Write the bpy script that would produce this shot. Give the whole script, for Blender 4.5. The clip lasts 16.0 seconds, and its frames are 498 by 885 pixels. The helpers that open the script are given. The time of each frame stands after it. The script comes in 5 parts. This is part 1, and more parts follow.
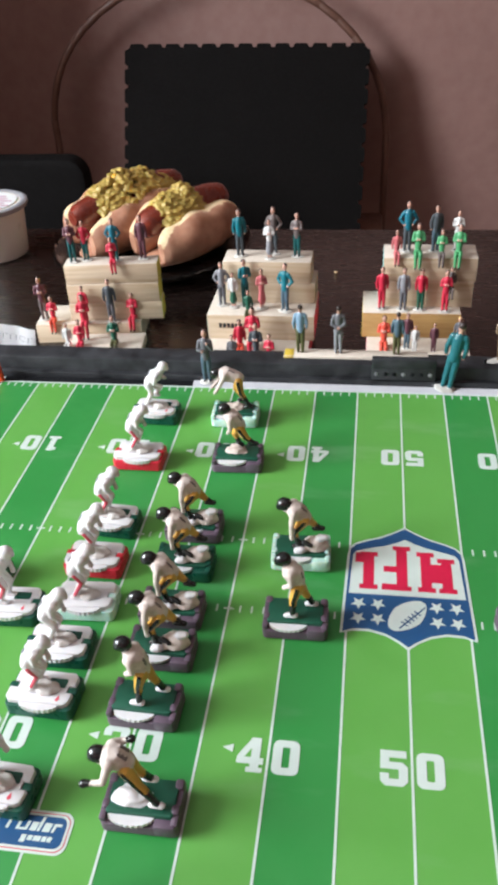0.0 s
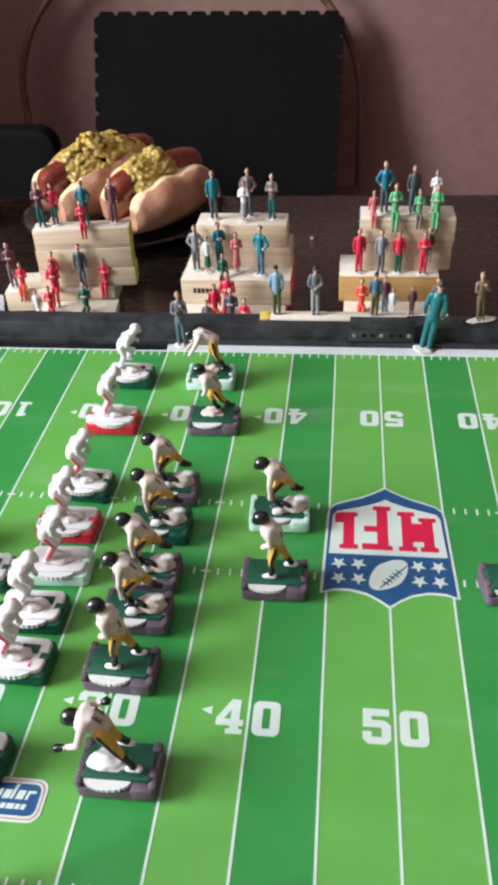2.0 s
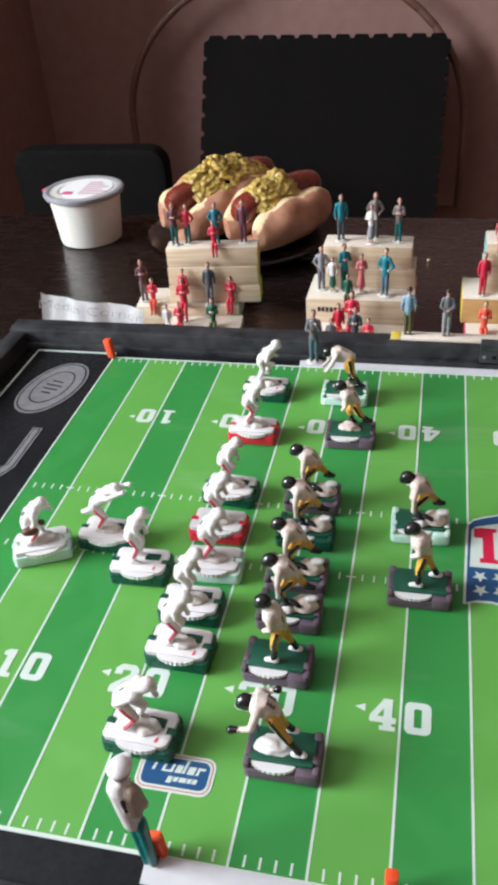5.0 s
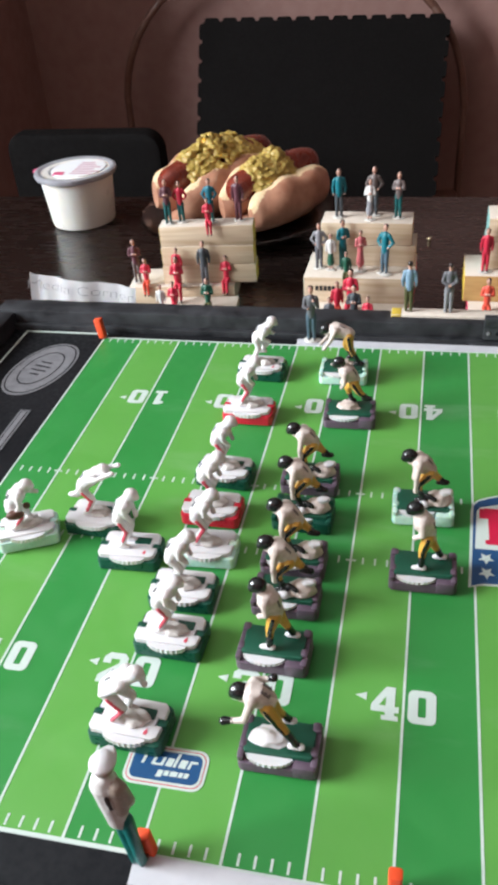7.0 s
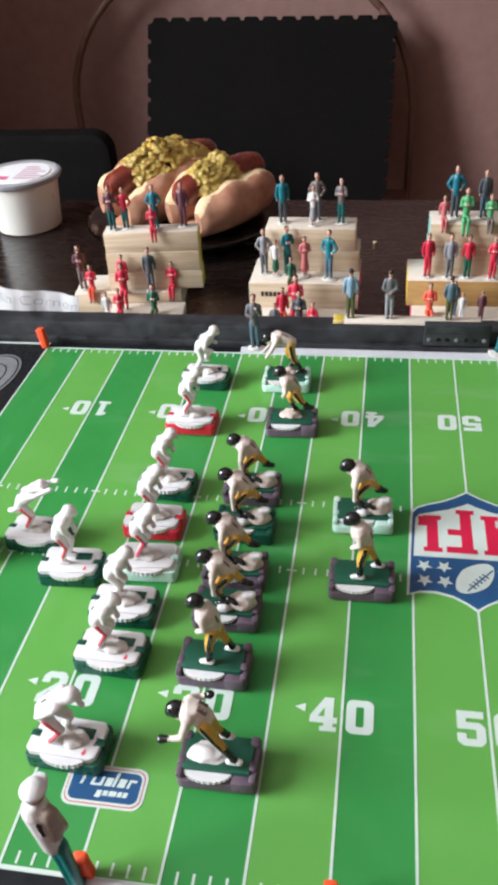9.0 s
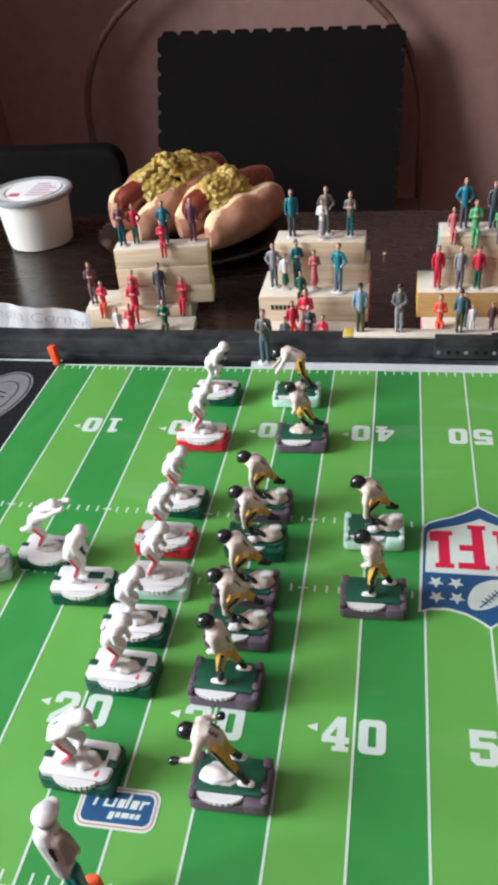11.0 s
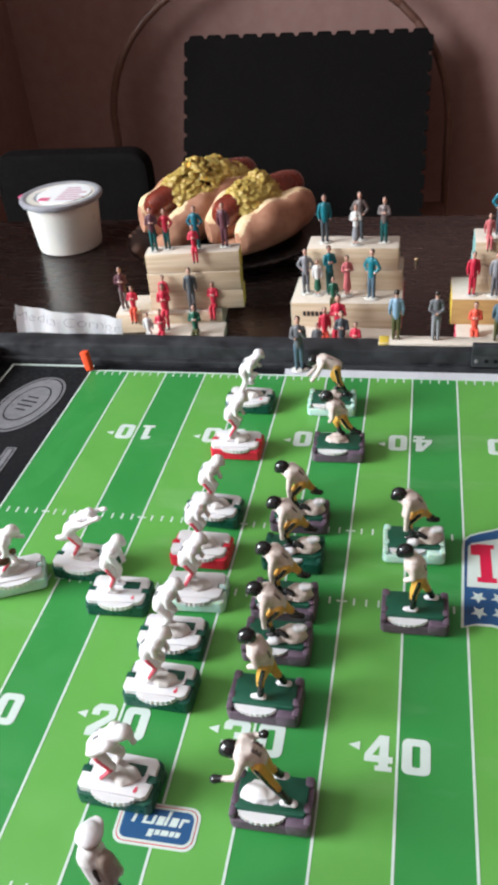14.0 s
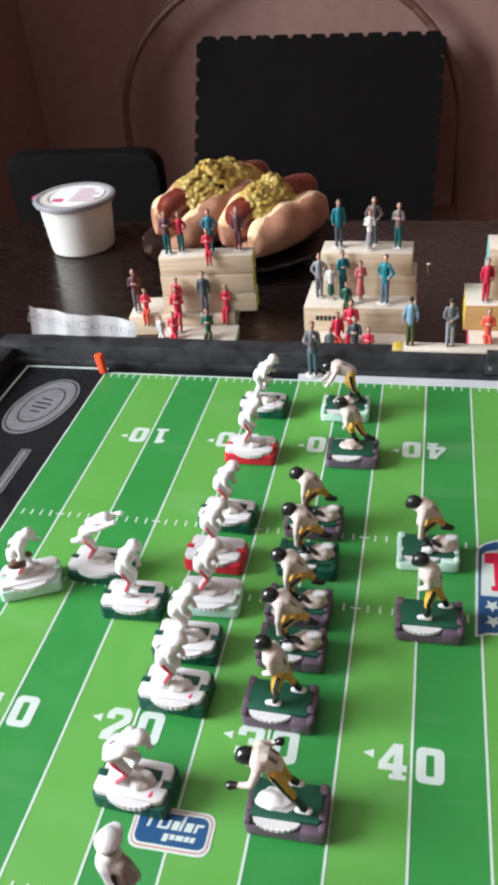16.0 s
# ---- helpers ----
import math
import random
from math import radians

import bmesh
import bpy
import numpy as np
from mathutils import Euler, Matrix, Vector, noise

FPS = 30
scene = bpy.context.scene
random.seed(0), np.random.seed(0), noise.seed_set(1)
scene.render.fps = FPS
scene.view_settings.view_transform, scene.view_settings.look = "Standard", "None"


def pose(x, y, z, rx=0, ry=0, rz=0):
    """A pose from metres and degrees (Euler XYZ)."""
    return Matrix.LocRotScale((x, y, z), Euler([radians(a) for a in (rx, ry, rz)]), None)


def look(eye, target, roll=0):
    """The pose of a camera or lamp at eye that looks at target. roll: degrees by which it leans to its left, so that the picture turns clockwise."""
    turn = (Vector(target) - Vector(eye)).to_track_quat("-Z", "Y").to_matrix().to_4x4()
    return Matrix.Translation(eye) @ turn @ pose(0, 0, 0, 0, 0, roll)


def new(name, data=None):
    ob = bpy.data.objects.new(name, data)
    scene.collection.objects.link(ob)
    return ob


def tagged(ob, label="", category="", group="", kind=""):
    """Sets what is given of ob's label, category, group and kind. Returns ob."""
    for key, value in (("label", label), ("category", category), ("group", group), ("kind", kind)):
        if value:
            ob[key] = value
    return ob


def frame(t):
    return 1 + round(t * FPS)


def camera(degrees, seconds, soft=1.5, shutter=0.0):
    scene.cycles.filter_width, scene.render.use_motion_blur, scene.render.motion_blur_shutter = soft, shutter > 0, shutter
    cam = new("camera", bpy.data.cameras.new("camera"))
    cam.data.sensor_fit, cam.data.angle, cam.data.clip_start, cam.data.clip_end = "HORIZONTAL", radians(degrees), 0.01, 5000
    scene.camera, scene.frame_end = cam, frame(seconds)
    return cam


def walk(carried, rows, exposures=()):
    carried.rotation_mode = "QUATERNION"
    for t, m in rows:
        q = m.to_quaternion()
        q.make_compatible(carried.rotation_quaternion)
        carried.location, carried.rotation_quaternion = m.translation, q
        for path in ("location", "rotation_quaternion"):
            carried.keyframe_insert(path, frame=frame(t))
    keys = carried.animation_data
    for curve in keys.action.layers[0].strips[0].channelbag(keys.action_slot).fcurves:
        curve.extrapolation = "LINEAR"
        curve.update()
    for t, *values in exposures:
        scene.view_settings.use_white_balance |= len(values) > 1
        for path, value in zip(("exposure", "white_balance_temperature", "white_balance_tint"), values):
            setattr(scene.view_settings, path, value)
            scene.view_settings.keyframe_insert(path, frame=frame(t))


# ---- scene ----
from mathutils.bvhtree import BVHTree

# Lengths on the table are given in yards of the printed game field: one is 5 mm.
YD = 0.005
TABLE_Z = 0.75
FIELD_Z = TABLE_Z + 9.5 * YD


def P(x, y, z=0.0):
    """A place in metres from yards of the game field (z over the printed field)."""
    return Vector((x * YD, y * YD, FIELD_Z + z * YD))


# ---- camera ----
cam = camera(34.91, 16.0, soft=4.0)
# seconds, place in field yards, yaw, pitch, roll
ROWS = [
    (0.0, -4.393, -81.352, 50.379, 9.853, -35.188, -3.423),
    (0.5, -4.862, -81.209, 49.706, 8.955, -35.669, -2.708),
    (1.0, -4.496, -80.747, 49.139, 8.034, -36.349, -2.588),
    (1.5, -4.108, -81.101, 49.205, 8.307, -36.292, -3.626),
    (2.0, -4.461, -80.839, 47.788, 7.975, -36.748, -3.038),
    (2.5, -4.066, -80.143, 46.954, 8.469, -37.567, -3.791),
    (3.0, -4.422, -80.705, 47.655, 8.172, -37.532, -3.583),
    (3.5, -6.648, -83.467, 48.941, 8.488, -37.509, -1.906),
    (4.0, -8.405, -85.689, 50.576, 11.127, -37.044, -2.789),
    (4.5, -10.148, -85.399, 50.371, 14.231, -35.347, -4.125),
    (6.8, -10.447, -83.664, 47.965, 14.681, -35.270, -5.049),
    (7.0, -10.403, -83.146, 47.383, 14.635, -35.950, -4.948),
    (7.5, -10.747, -83.160, 47.162, 14.063, -36.181, -4.073),
    (8.0, -9.892, -82.100, 46.051, 13.045, -36.778, -3.883),
    (8.2, -9.105, -82.260, 47.043, 11.684, -36.338, -3.442),
    (10.3, -8.504, -81.110, 48.718, 11.317, -36.585, -4.499),
    (10.5, -8.769, -80.498, 48.209, 12.199, -37.041, -4.837),
    (11.0, -8.333, -81.758, 49.064, 12.335, -35.684, -5.275),
    (11.5, -8.888, -82.037, 49.848, 12.554, -35.156, -5.087),
    (12.0, -9.603, -82.094, 50.132, 13.078, -34.687, -5.141),
    (12.5, -8.822, -82.149, 49.634, 13.154, -34.515, -5.757),
    (13.0, -9.778, -81.977, 50.006, 12.812, -34.553, -4.840),
    (13.5, -11.001, -79.650, 48.121, 14.721, -36.420, -6.008),
    (14.0, -10.168, -80.957, 49.114, 13.993, -35.331, -5.693),
    (14.5, -10.261, -81.268, 49.593, 14.225, -34.750, -5.808),
    (15.0, -10.815, -80.987, 49.521, 14.747, -35.098, -5.745),
    (15.5, -10.528, -81.353, 49.830, 14.844, -34.574, -6.036),
    (16.0, -10.981, -81.004, 49.757, 14.505, -35.301, -5.315),
]


def view(x, y, z, yaw, pitch, roll):
    a, b = radians(yaw), radians(pitch)
    eye = P(x, y, z)
    return look(eye, eye + Vector((-math.sin(a) * math.cos(b), math.cos(a) * math.cos(b), math.sin(b))), roll)


walk(cam, [(t, view(*r)) for t, *r in ROWS],
     exposures=[(0.0, 0.05), (3.0, 0.03), (4.0, -0.10), (4.5, -0.08), (7.0, 0.0), (8.2, 0.0), (10.3, -0.06), (11.0, -0.12), (12.0, -0.15), (12.5, -0.04), (13.0, -0.10), (13.6, -0.04), (16.0, -0.01)])

# ---- light ----
world = bpy.data.worlds.new("world")
scene.world = world
world.use_nodes = True
sky = world.node_tree.nodes.new("ShaderNodeTexSky")
sky.sky_type, sky.sun_disc = "NISHITA", False
sky.sun_elevation, sky.sun_rotation = radians(35), radians(250)
world.node_tree.links.new(sky.outputs[0], world.node_tree.nodes["Background"].inputs[0])
world.node_tree.nodes["Background"].inputs[1].default_value = 0.1

ROOM_L, ROOM_R, ROOM_B, ROOM_F, ROOM_H = -2.2, 2.3, 1.62, -2.2, 2.7
NOOK_X, NOOK_Y = -1.05, 0.95  # the corner beside the chairs
WIN_Y0, WIN_Y1, WIN_Z0, WIN_Z1 = -1.45, -0.20, 1.25, 2.45


def window_light(name, place, turn, width, height, watts, colour):
    lamp = bpy.data.lights.new(name, "AREA")
    lamp.shape, lamp.size, lamp.size_y, lamp.energy, lamp.color = "RECTANGLE", width, height, watts, colour
    ob = new(name, lamp)
    ob.matrix_world = Matrix.Translation(place) @ turn
    return ob


# daylight of the sky in the opening of the side window
window_light("window_daylight", (ROOM_L - 0.06, (WIN_Y0 + WIN_Y1) / 2, (WIN_Z0 + WIN_Z1) / 2),
             Matrix.Rotation(radians(-90), 4, "Y") @ Matrix.Rotation(radians(90), 4, "Z"), WIN_Y1 - WIN_Y0, WIN_Z1 - WIN_Z0, 180, (0.875, 0.945, 1.0))
scene.view_settings.exposure = 0.0


# ---- materials ----
def material(name, colour, other=None, rough=0.5, grain=60.0, patch=8.0, amount=0.5, bump=0.1, bump_scale=400.0, stretch=(1, 1, 1), metal=0.0, coat=0.0,
             through_light=0.0, shift=0.0, rough_var=0.12, spec=0.5, per_object=0.0):
    """A surface with two scales of colour variation, uneven gloss and fine relief. Scales are per metre."""
    m = bpy.data.materials.new(name)
    m.use_nodes = True
    nt = m.node_tree
    n, l = nt.nodes, nt.links
    b = n["Principled BSDF"]
    other = other or [c * 0.8 for c in colour]
    co = n.new("ShaderNodeTexCoord")
    mp = n.new("ShaderNodeMapping")
    mp.inputs["Scale"].default_value = stretch
    l.new(co.outputs["Object"], mp.inputs["Vector"])
    seed = n.new("ShaderNodeObjectInfo")
    addv = n.new("ShaderNodeVectorMath")
    addv.operation = "ADD"
    l.new(mp.outputs[0], addv.inputs[0])
    scale = n.new("ShaderNodeVectorMath")
    scale.operation = "SCALE"
    scale.inputs[0].default_value = (3.1, 1.7, 2.3)
    l.new(seed.outputs["Random"], scale.inputs["Scale"])
    l.new(scale.outputs[0], addv.inputs[1])

    def noisy(s, detail=4.0):
        t = n.new("ShaderNodeTexNoise")
        t.inputs["Scale"].default_value, t.inputs["Detail"].default_value = s, detail
        l.new(addv.outputs[0], t.inputs["Vector"])
        return t.outputs["Fac"]

    big, small, fine = noisy(patch), noisy(grain), noisy(bump_scale, 3.0)
    mix = n.new("ShaderNodeMath")
    mix.operation = "MULTIPLY_ADD"
    l.new(big, mix.inputs[0])
    mix.inputs[1].default_value = 0.5
    half = n.new("ShaderNodeMath")
    half.operation = "MULTIPLY"
    half.inputs[1].default_value = 0.5
    l.new(small, half.inputs[0])
    l.new(half.outputs[0], mix.inputs[2])
    rg = n.new("ShaderNodeMapRange")
    rg.inputs["From Min"].default_value, rg.inputs["From Max"].default_value = 0.35, 0.65
    rg.inputs["To Max"].default_value = amount
    l.new(mix.outputs[0], rg.inputs["Value"])
    cm = n.new("ShaderNodeMix")
    cm.data_type = "RGBA"
    cm.inputs[6].default_value, cm.inputs[7].default_value = (*colour, 1), (*other, 1)
    l.new(rg.outputs[0], cm.inputs[0])
    out = cm.outputs[2]
    if per_object:
        hsv = n.new("ShaderNodeHueSaturation")
        vr = n.new("ShaderNodeMapRange")
        vr.inputs["To Min"].default_value, vr.inputs["To Max"].default_value = 1 - per_object, 1 + per_object
        l.new(seed.outputs["Random"], vr.inputs["Value"])
        l.new(vr.outputs[0], hsv.inputs["Value"])
        l.new(out, hsv.inputs["Color"])
        out = hsv.outputs[0]
    l.new(out, b.inputs["Base Color"])
    rr = n.new("ShaderNodeMapRange")
    rr.inputs["From Min"].default_value, rr.inputs["From Max"].default_value = 0.3, 0.7
    rr.inputs["To Min"].default_value, rr.inputs["To Max"].default_value = max(0.02, rough - rough_var), min(1.0, rough + rough_var)
    l.new(small, rr.inputs["Value"])
    l.new(rr.outputs[0], b.inputs["Roughness"])
    if bump:
        bp = n.new("ShaderNodeBump")
        bp.inputs["Strength"].default_value, bp.inputs["Distance"].default_value = bump, 0.0004
        l.new(fine, bp.inputs["Height"])
        l.new(bp.outputs[0], b.inputs["Normal"])
    b.inputs["Metallic"].default_value = metal
    b.inputs["Coat Weight"].default_value = coat
    b.inputs["Coat Roughness"].default_value = 0.15
    b.inputs["Specular IOR Level"].default_value = spec
    if through_light:
        b.inputs["Subsurface Weight"].default_value = through_light
        b.inputs["Subsurface Radius"].default_value = (1.0, 0.6, 0.4)
        b.inputs["Subsurface Scale"].default_value = 0.003
    return m


def wood(name, light, dark, rough, along, fine=500.0, coat=0.0):
    """Wood whose grain runs along x."""
    return material(name, light, dark, rough=rough, grain=fine, patch=120.0, amount=0.9, bump=0.25, bump_scale=fine * 1.5, stretch=(along, 1, 1), coat=coat, per_object=0.08)


def scuffed(m, amount=0.10):
    """Sparse pale rub marks over a printed surface."""
    nt = m.node_tree
    n, l = nt.nodes, nt.links
    b = n["Principled BSDF"]
    src = b.inputs["Base Color"].links[0].from_socket
    co, mp, tex, rg, mx = (n.new("ShaderNode" + k) for k in ("NewGeometry", "Mapping", "TexNoise", "MapRange", "Mix"))
    mp.inputs["Rotation"].default_value, mp.inputs["Scale"].default_value = (0, 0, 0.6), (9, 30, 9)
    tex.inputs["Scale"].default_value, tex.inputs["Detail"].default_value = 1.6, 8.0
    rg.inputs["From Min"].default_value, rg.inputs["From Max"].default_value, rg.inputs["To Max"].default_value = 0.60, 0.80, amount
    mx.data_type = "RGBA"
    mx.inputs[7].default_value = (0.6, 0.7, 0.6, 1)
    l.new(co.outputs["Position"], mp.inputs["Vector"])
    l.new(mp.outputs[0], tex.inputs["Vector"])
    l.new(tex.outputs["Fac"], rg.inputs["Value"])
    l.new(rg.outputs[0], mx.inputs[0])
    l.new(src, mx.inputs[6])
    l.new(mx.outputs[2], b.inputs["Base Color"])
    return m


GREEN_DARK = material("printed_dark_green", (0.029, 0.240, 0.050), (0.041, 0.285, 0.062), rough=0.42, grain=90, patch=14, amount=0.45, bump=0.05, bump_scale=900)
GREEN_LIGHT = material("printed_light_green", (0.104, 0.348, 0.062), (0.132, 0.386, 0.079), rough=0.42, grain=90, patch=14, amount=0.45, bump=0.05, bump_scale=900)
scuffed(GREEN_DARK, 0.11), scuffed(GREEN_LIGHT, 0.11)
PRINT_WHITE = material("printed_white", (0.60, 0.68, 0.64), (0.52, 0.62, 0.56), rough=0.42, grain=300, patch=60, amount=0.5, bump=0.04)
PRINT_BLACK = material("printed_black", (0.008, 0.0085, 0.010), (0.02, 0.02, 0.022), rough=0.5, grain=420, patch=18, amount=0.7, bump=0.1, spec=0.07)
PRINT_GREY = material("printed_grey", (0.22, 0.22, 0.235), (0.13, 0.13, 0.14), rough=0.45, grain=250, patch=60, amount=0.7)
PRINT_BLUE = material("printed_blue", (0.013, 0.075, 0.20), (0.020, 0.09, 0.22), rough=0.4, grain=200, patch=40, amount=0.6, bump=0.04)
PRINT_RED = material("printed_red", (0.62, 0.012, 0.06), (0.52, 0.01, 0.05), rough=0.4, grain=200, patch=40, bump=0.04)
RAIL_BLACK = material("worn_black_metal", (0.009, 0.0095, 0.0115), (0.050, 0.052, 0.058), rough=0.62, grain=130, patch=45, amount=0.8, bump=0.5, bump_scale=320, spec=0.3)
CARD_WHITE = material("white_card", (0.62, 0.62, 0.655), (0.52, 0.52, 0.565), rough=0.6, grain=160, patch=25, amount=0.6, bump=0.15)
PYLON_ORANGE = material("orange_foam", (0.84, 0.085, 0.016), (0.72, 0.055, 0.014), rough=0.6, grain=500, patch=200, bump=0.3)
BASE_GREEN = material("dark_green_plastic", (0.004, 0.060, 0.038), (0.008, 0.085, 0.055), rough=0.34, grain=500, patch=90, amount=0.6)
BASE_PURPLE = material("plum_grey_plastic", (0.120, 0.082, 0.115), (0.085, 0.057, 0.082), rough=0.42, grain=400, patch=90, amount=0.7)
BASE_RED = material("red_plastic", (0.60, 0.020, 0.045), (0.48, 0.014, 0.035), rough=0.34, grain=500, patch=90)
BASE_MINT = material("milky_aqua_plastic", (0.48, 0.68, 0.60), (0.56, 0.74, 0.66), rough=0.3, grain=400, patch=80, through_light=0.5)
PLATE_GREEN = material("green_painted_plate", (0.006, 0.070, 0.040), (0.010, 0.095, 0.055), rough=0.45, grain=400, patch=70, amount=0.7, bump=0.15)
PLASTIC_WHITE = material("white_plastic", (0.70, 0.685, 0.70), (0.61, 0.59, 0.60), rough=0.4, grain=300, patch=120, amount=0.5, through_light=0.1)
FIG_WHITE = material("white_figure_paint", (0.735, 0.71, 0.715), (0.60, 0.555, 0.55), rough=0.48, grain=700, patch=220, amount=0.6, bump=0.25, bump_scale=1200, through_light=0.1)
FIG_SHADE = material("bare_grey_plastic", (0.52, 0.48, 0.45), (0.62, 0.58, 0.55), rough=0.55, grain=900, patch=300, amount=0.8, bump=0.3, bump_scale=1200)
FIG_CREAM = material("cream_figure_paint", (0.72, 0.635, 0.585), (0.46, 0.365, 0.315), rough=0.45, grain=420, patch=150, amount=0.9, bump=0.25, bump_scale=1200)
FIG_GOLD = material("gold_paint", (0.64, 0.36, 0.060), (0.50, 0.25, 0.045), rough=0.42, grain=600, patch=200, amount=0.7, bump=0.2)
FIG_BLACK = material("gloss_black_paint", (0.006, 0.007, 0.008), (0.02, 0.02, 0.02), rough=0.18, grain=600, patch=200, spec=0.6)
FIG_RED = material("red_trim_paint", (0.62, 0.045, 0.085), (0.66, 0.16, 0.2), rough=0.5, grain=600, patch=200)
FIG_BROWN = material("brown_paint", (0.10, 0.035, 0.02), (0.06, 0.02, 0.012), rough=0.45, grain=600, patch=200)

CLOTH = {}
for name, c in dict(teal=(0.008, 0.17, 0.21), blue=(0.012, 0.155, 0.215), red=(0.62, 0.03, 0.065), maroon=(0.13, 0.045, 0.06), grey=(0.13, 0.13, 0.145), dark_grey=(0.065, 0.075, 0.085),
                    taupe=(0.16, 0.125, 0.12), fawn=(0.36, 0.29, 0.24), sea_green=(0.004, 0.15, 0.135), green=(0.085, 0.36, 0.15), dark_green=(0.015, 0.10, 0.06), olive=(0.09, 0.09, 0.035), white=(0.70, 0.68, 0.66), pink=(0.62, 0.16, 0.17),
                    coral=(0.78, 0.10, 0.06), light_blue=(0.22, 0.34, 0.46), bronze=(0.21, 0.14, 0.085), steel=(0.26, 0.26, 0.28), flesh=(0.60, 0.33, 0.25), hair=(0.035, 0.022, 0.02),
                    yellow=(0.75, 0.50, 0.08), slate=(0.08, 0.13, 0.17), deep_teal=(0.006, 0.10, 0.10), petrol=(0.014, 0.125, 0.145), offwhite=(0.62, 0.60, 0.56)).items():
    CLOTH[name] = material(name + "_figure_paint", c, [v * 0.72 for v in c], rough=0.38, grain=800, patch=250, amount=0.8, bump=0.2, bump_scale=1300)

PINE = wood("pine_board", (0.70, 0.57, 0.42), (0.46, 0.32, 0.19), 0.6, 0.06, 330)
PINE_WARM = wood("amber_pine_board", (0.50, 0.30, 0.11), (0.38, 0.20, 0.07), 0.6, 0.10, 480)
PAPER_TOP = material("pale_sanded_top", (0.68, 0.60, 0.52), (0.58, 0.50, 0.41), rough=0.7, grain=260, patch=60, amount=0.7, bump=0.2)
END_YELLOW = material("yellow_painted_end", (0.70, 0.50, 0.06), (0.6, 0.42, 0.05), rough=0.6, grain=300, patch=90)
END_TEAL = material("aqua_painted_end", (0.20, 0.40, 0.38), (0.15, 0.33, 0.31), rough=0.6, grain=300, patch=90)
END_PINK = material("pink_painted_end", (0.72, 0.10, 0.16), (0.6, 0.08, 0.13), rough=0.6, grain=300, patch=90)
PAPER_WHITE = material("white_paper", (0.84, 0.84, 0.85), (0.76, 0.76, 0.78), rough=0.7, grain=160, patch=25, amount=0.5, bump=0.15, through_light=0.2)
PENCIL = material("pencil_grey", (0.30, 0.30, 0.32), (0.42, 0.42, 0.44), rough=0.6, grain=400, patch=80)
INK = material("black_ink", (0.02, 0.02, 0.022), rough=0.6, grain=600, patch=200)
TABLE_WOOD = material("espresso_table_wood", (0.011, 0.0066, 0.0056), (0.015, 0.0090, 0.0075), rough=0.27, spec=0.4, grain=160, patch=14, amount=0.6, bump=0.012, bump_scale=420, rough_var=0.02, stretch=(0.3, 1, 1), coat=0.06)
WALL_PAINT = material("mauve_brown_wall_paint", (0.272, 0.152, 0.130), (0.230, 0.126, 0.107), rough=0.75, grain=35, patch=2.2, amount=0.8, bump=0.25, bump_scale=300)
CEILING_PAINT = material("ceiling_paint", (0.50, 0.47, 0.44), (0.45, 0.42, 0.39), rough=0.85, grain=30, patch=2, bump=0.2, bump_scale=250)
FLOOR_WOOD = wood("floor_wood", (0.20, 0.11, 0.06), (0.13, 0.07, 0.035), 0.4, 0.1, 90)
FOAM_BLACK = material("black_foam", (0.0038, 0.0031, 0.0030), (0.0058, 0.0047, 0.0045), rough=0.85, grain=160, patch=10, amount=0.7, bump=0.5, bump_scale=500, spec=0.12)
VINYL_BLACK = material("black_vinyl", (0.0040, 0.0034, 0.0034), (0.006, 0.005, 0.005), rough=0.85, spec=0.12, grain=120, patch=12, amount=0.7, bump=0.3, bump_scale=300)
RATTAN = material("brown_rattan", (0.10, 0.045, 0.032), (0.17, 0.085, 0.06), rough=0.5, grain=120, patch=20, amount=0.8, bump=0.6, bump_scale=220)
CUP_WHITE = material("white_polystyrene", (0.80, 0.77, 0.72), (0.74, 0.70, 0.64), rough=0.35, grain=120, patch=20, amount=0.5, through_light=0.25)
FOIL = material("printed_foil_lid", (0.36, 0.36, 0.39), (0.26, 0.26, 0.29), rough=0.35, grain=180, patch=60, amount=0.7, bump=0.5, bump_scale=220)
LID_PINK = material("pink_print", (0.70, 0.09, 0.22), (0.6, 0.08, 0.2), rough=0.4, grain=300, patch=90)
LID_ROSE = material("faded_rose_print", (0.50, 0.24, 0.33), (0.58, 0.36, 0.42), rough=0.4, grain=300, patch=90)
BUN = material("toasted_bun", (0.53, 0.285, 0.185), (0.34, 0.145, 0.085), rough=0.5, grain=90, patch=32, amount=1.0, bump=0.9, bump_scale=200, through_light=0.2)
CRUMB = material("bun_crumb", (0.78, 0.60, 0.38), (0.66, 0.45, 0.25), rough=0.8, grain=400, patch=80, amount=0.9, bump=1.0, bump_scale=420, through_light=0.2)
SAUSAGE = material("grilled_sausage", (0.23, 0.035, 0.018), (0.11, 0.016, 0.010), rough=0.3, grain=140, patch=45, amount=0.9, bump=0.35, bump_scale=300, coat=0.3)
RELISH = material("green_relish", (0.33, 0.225, 0.040), (0.53, 0.385, 0.11), rough=0.42, grain=420, patch=150, amount=1.0, bump=0.6, bump_scale=700, through_light=0.3, spec=0.5)
MUSTARD = material("mustard", (0.70, 0.36, 0.02), (0.60, 0.28, 0.02), rough=0.3, grain=200, patch=60)
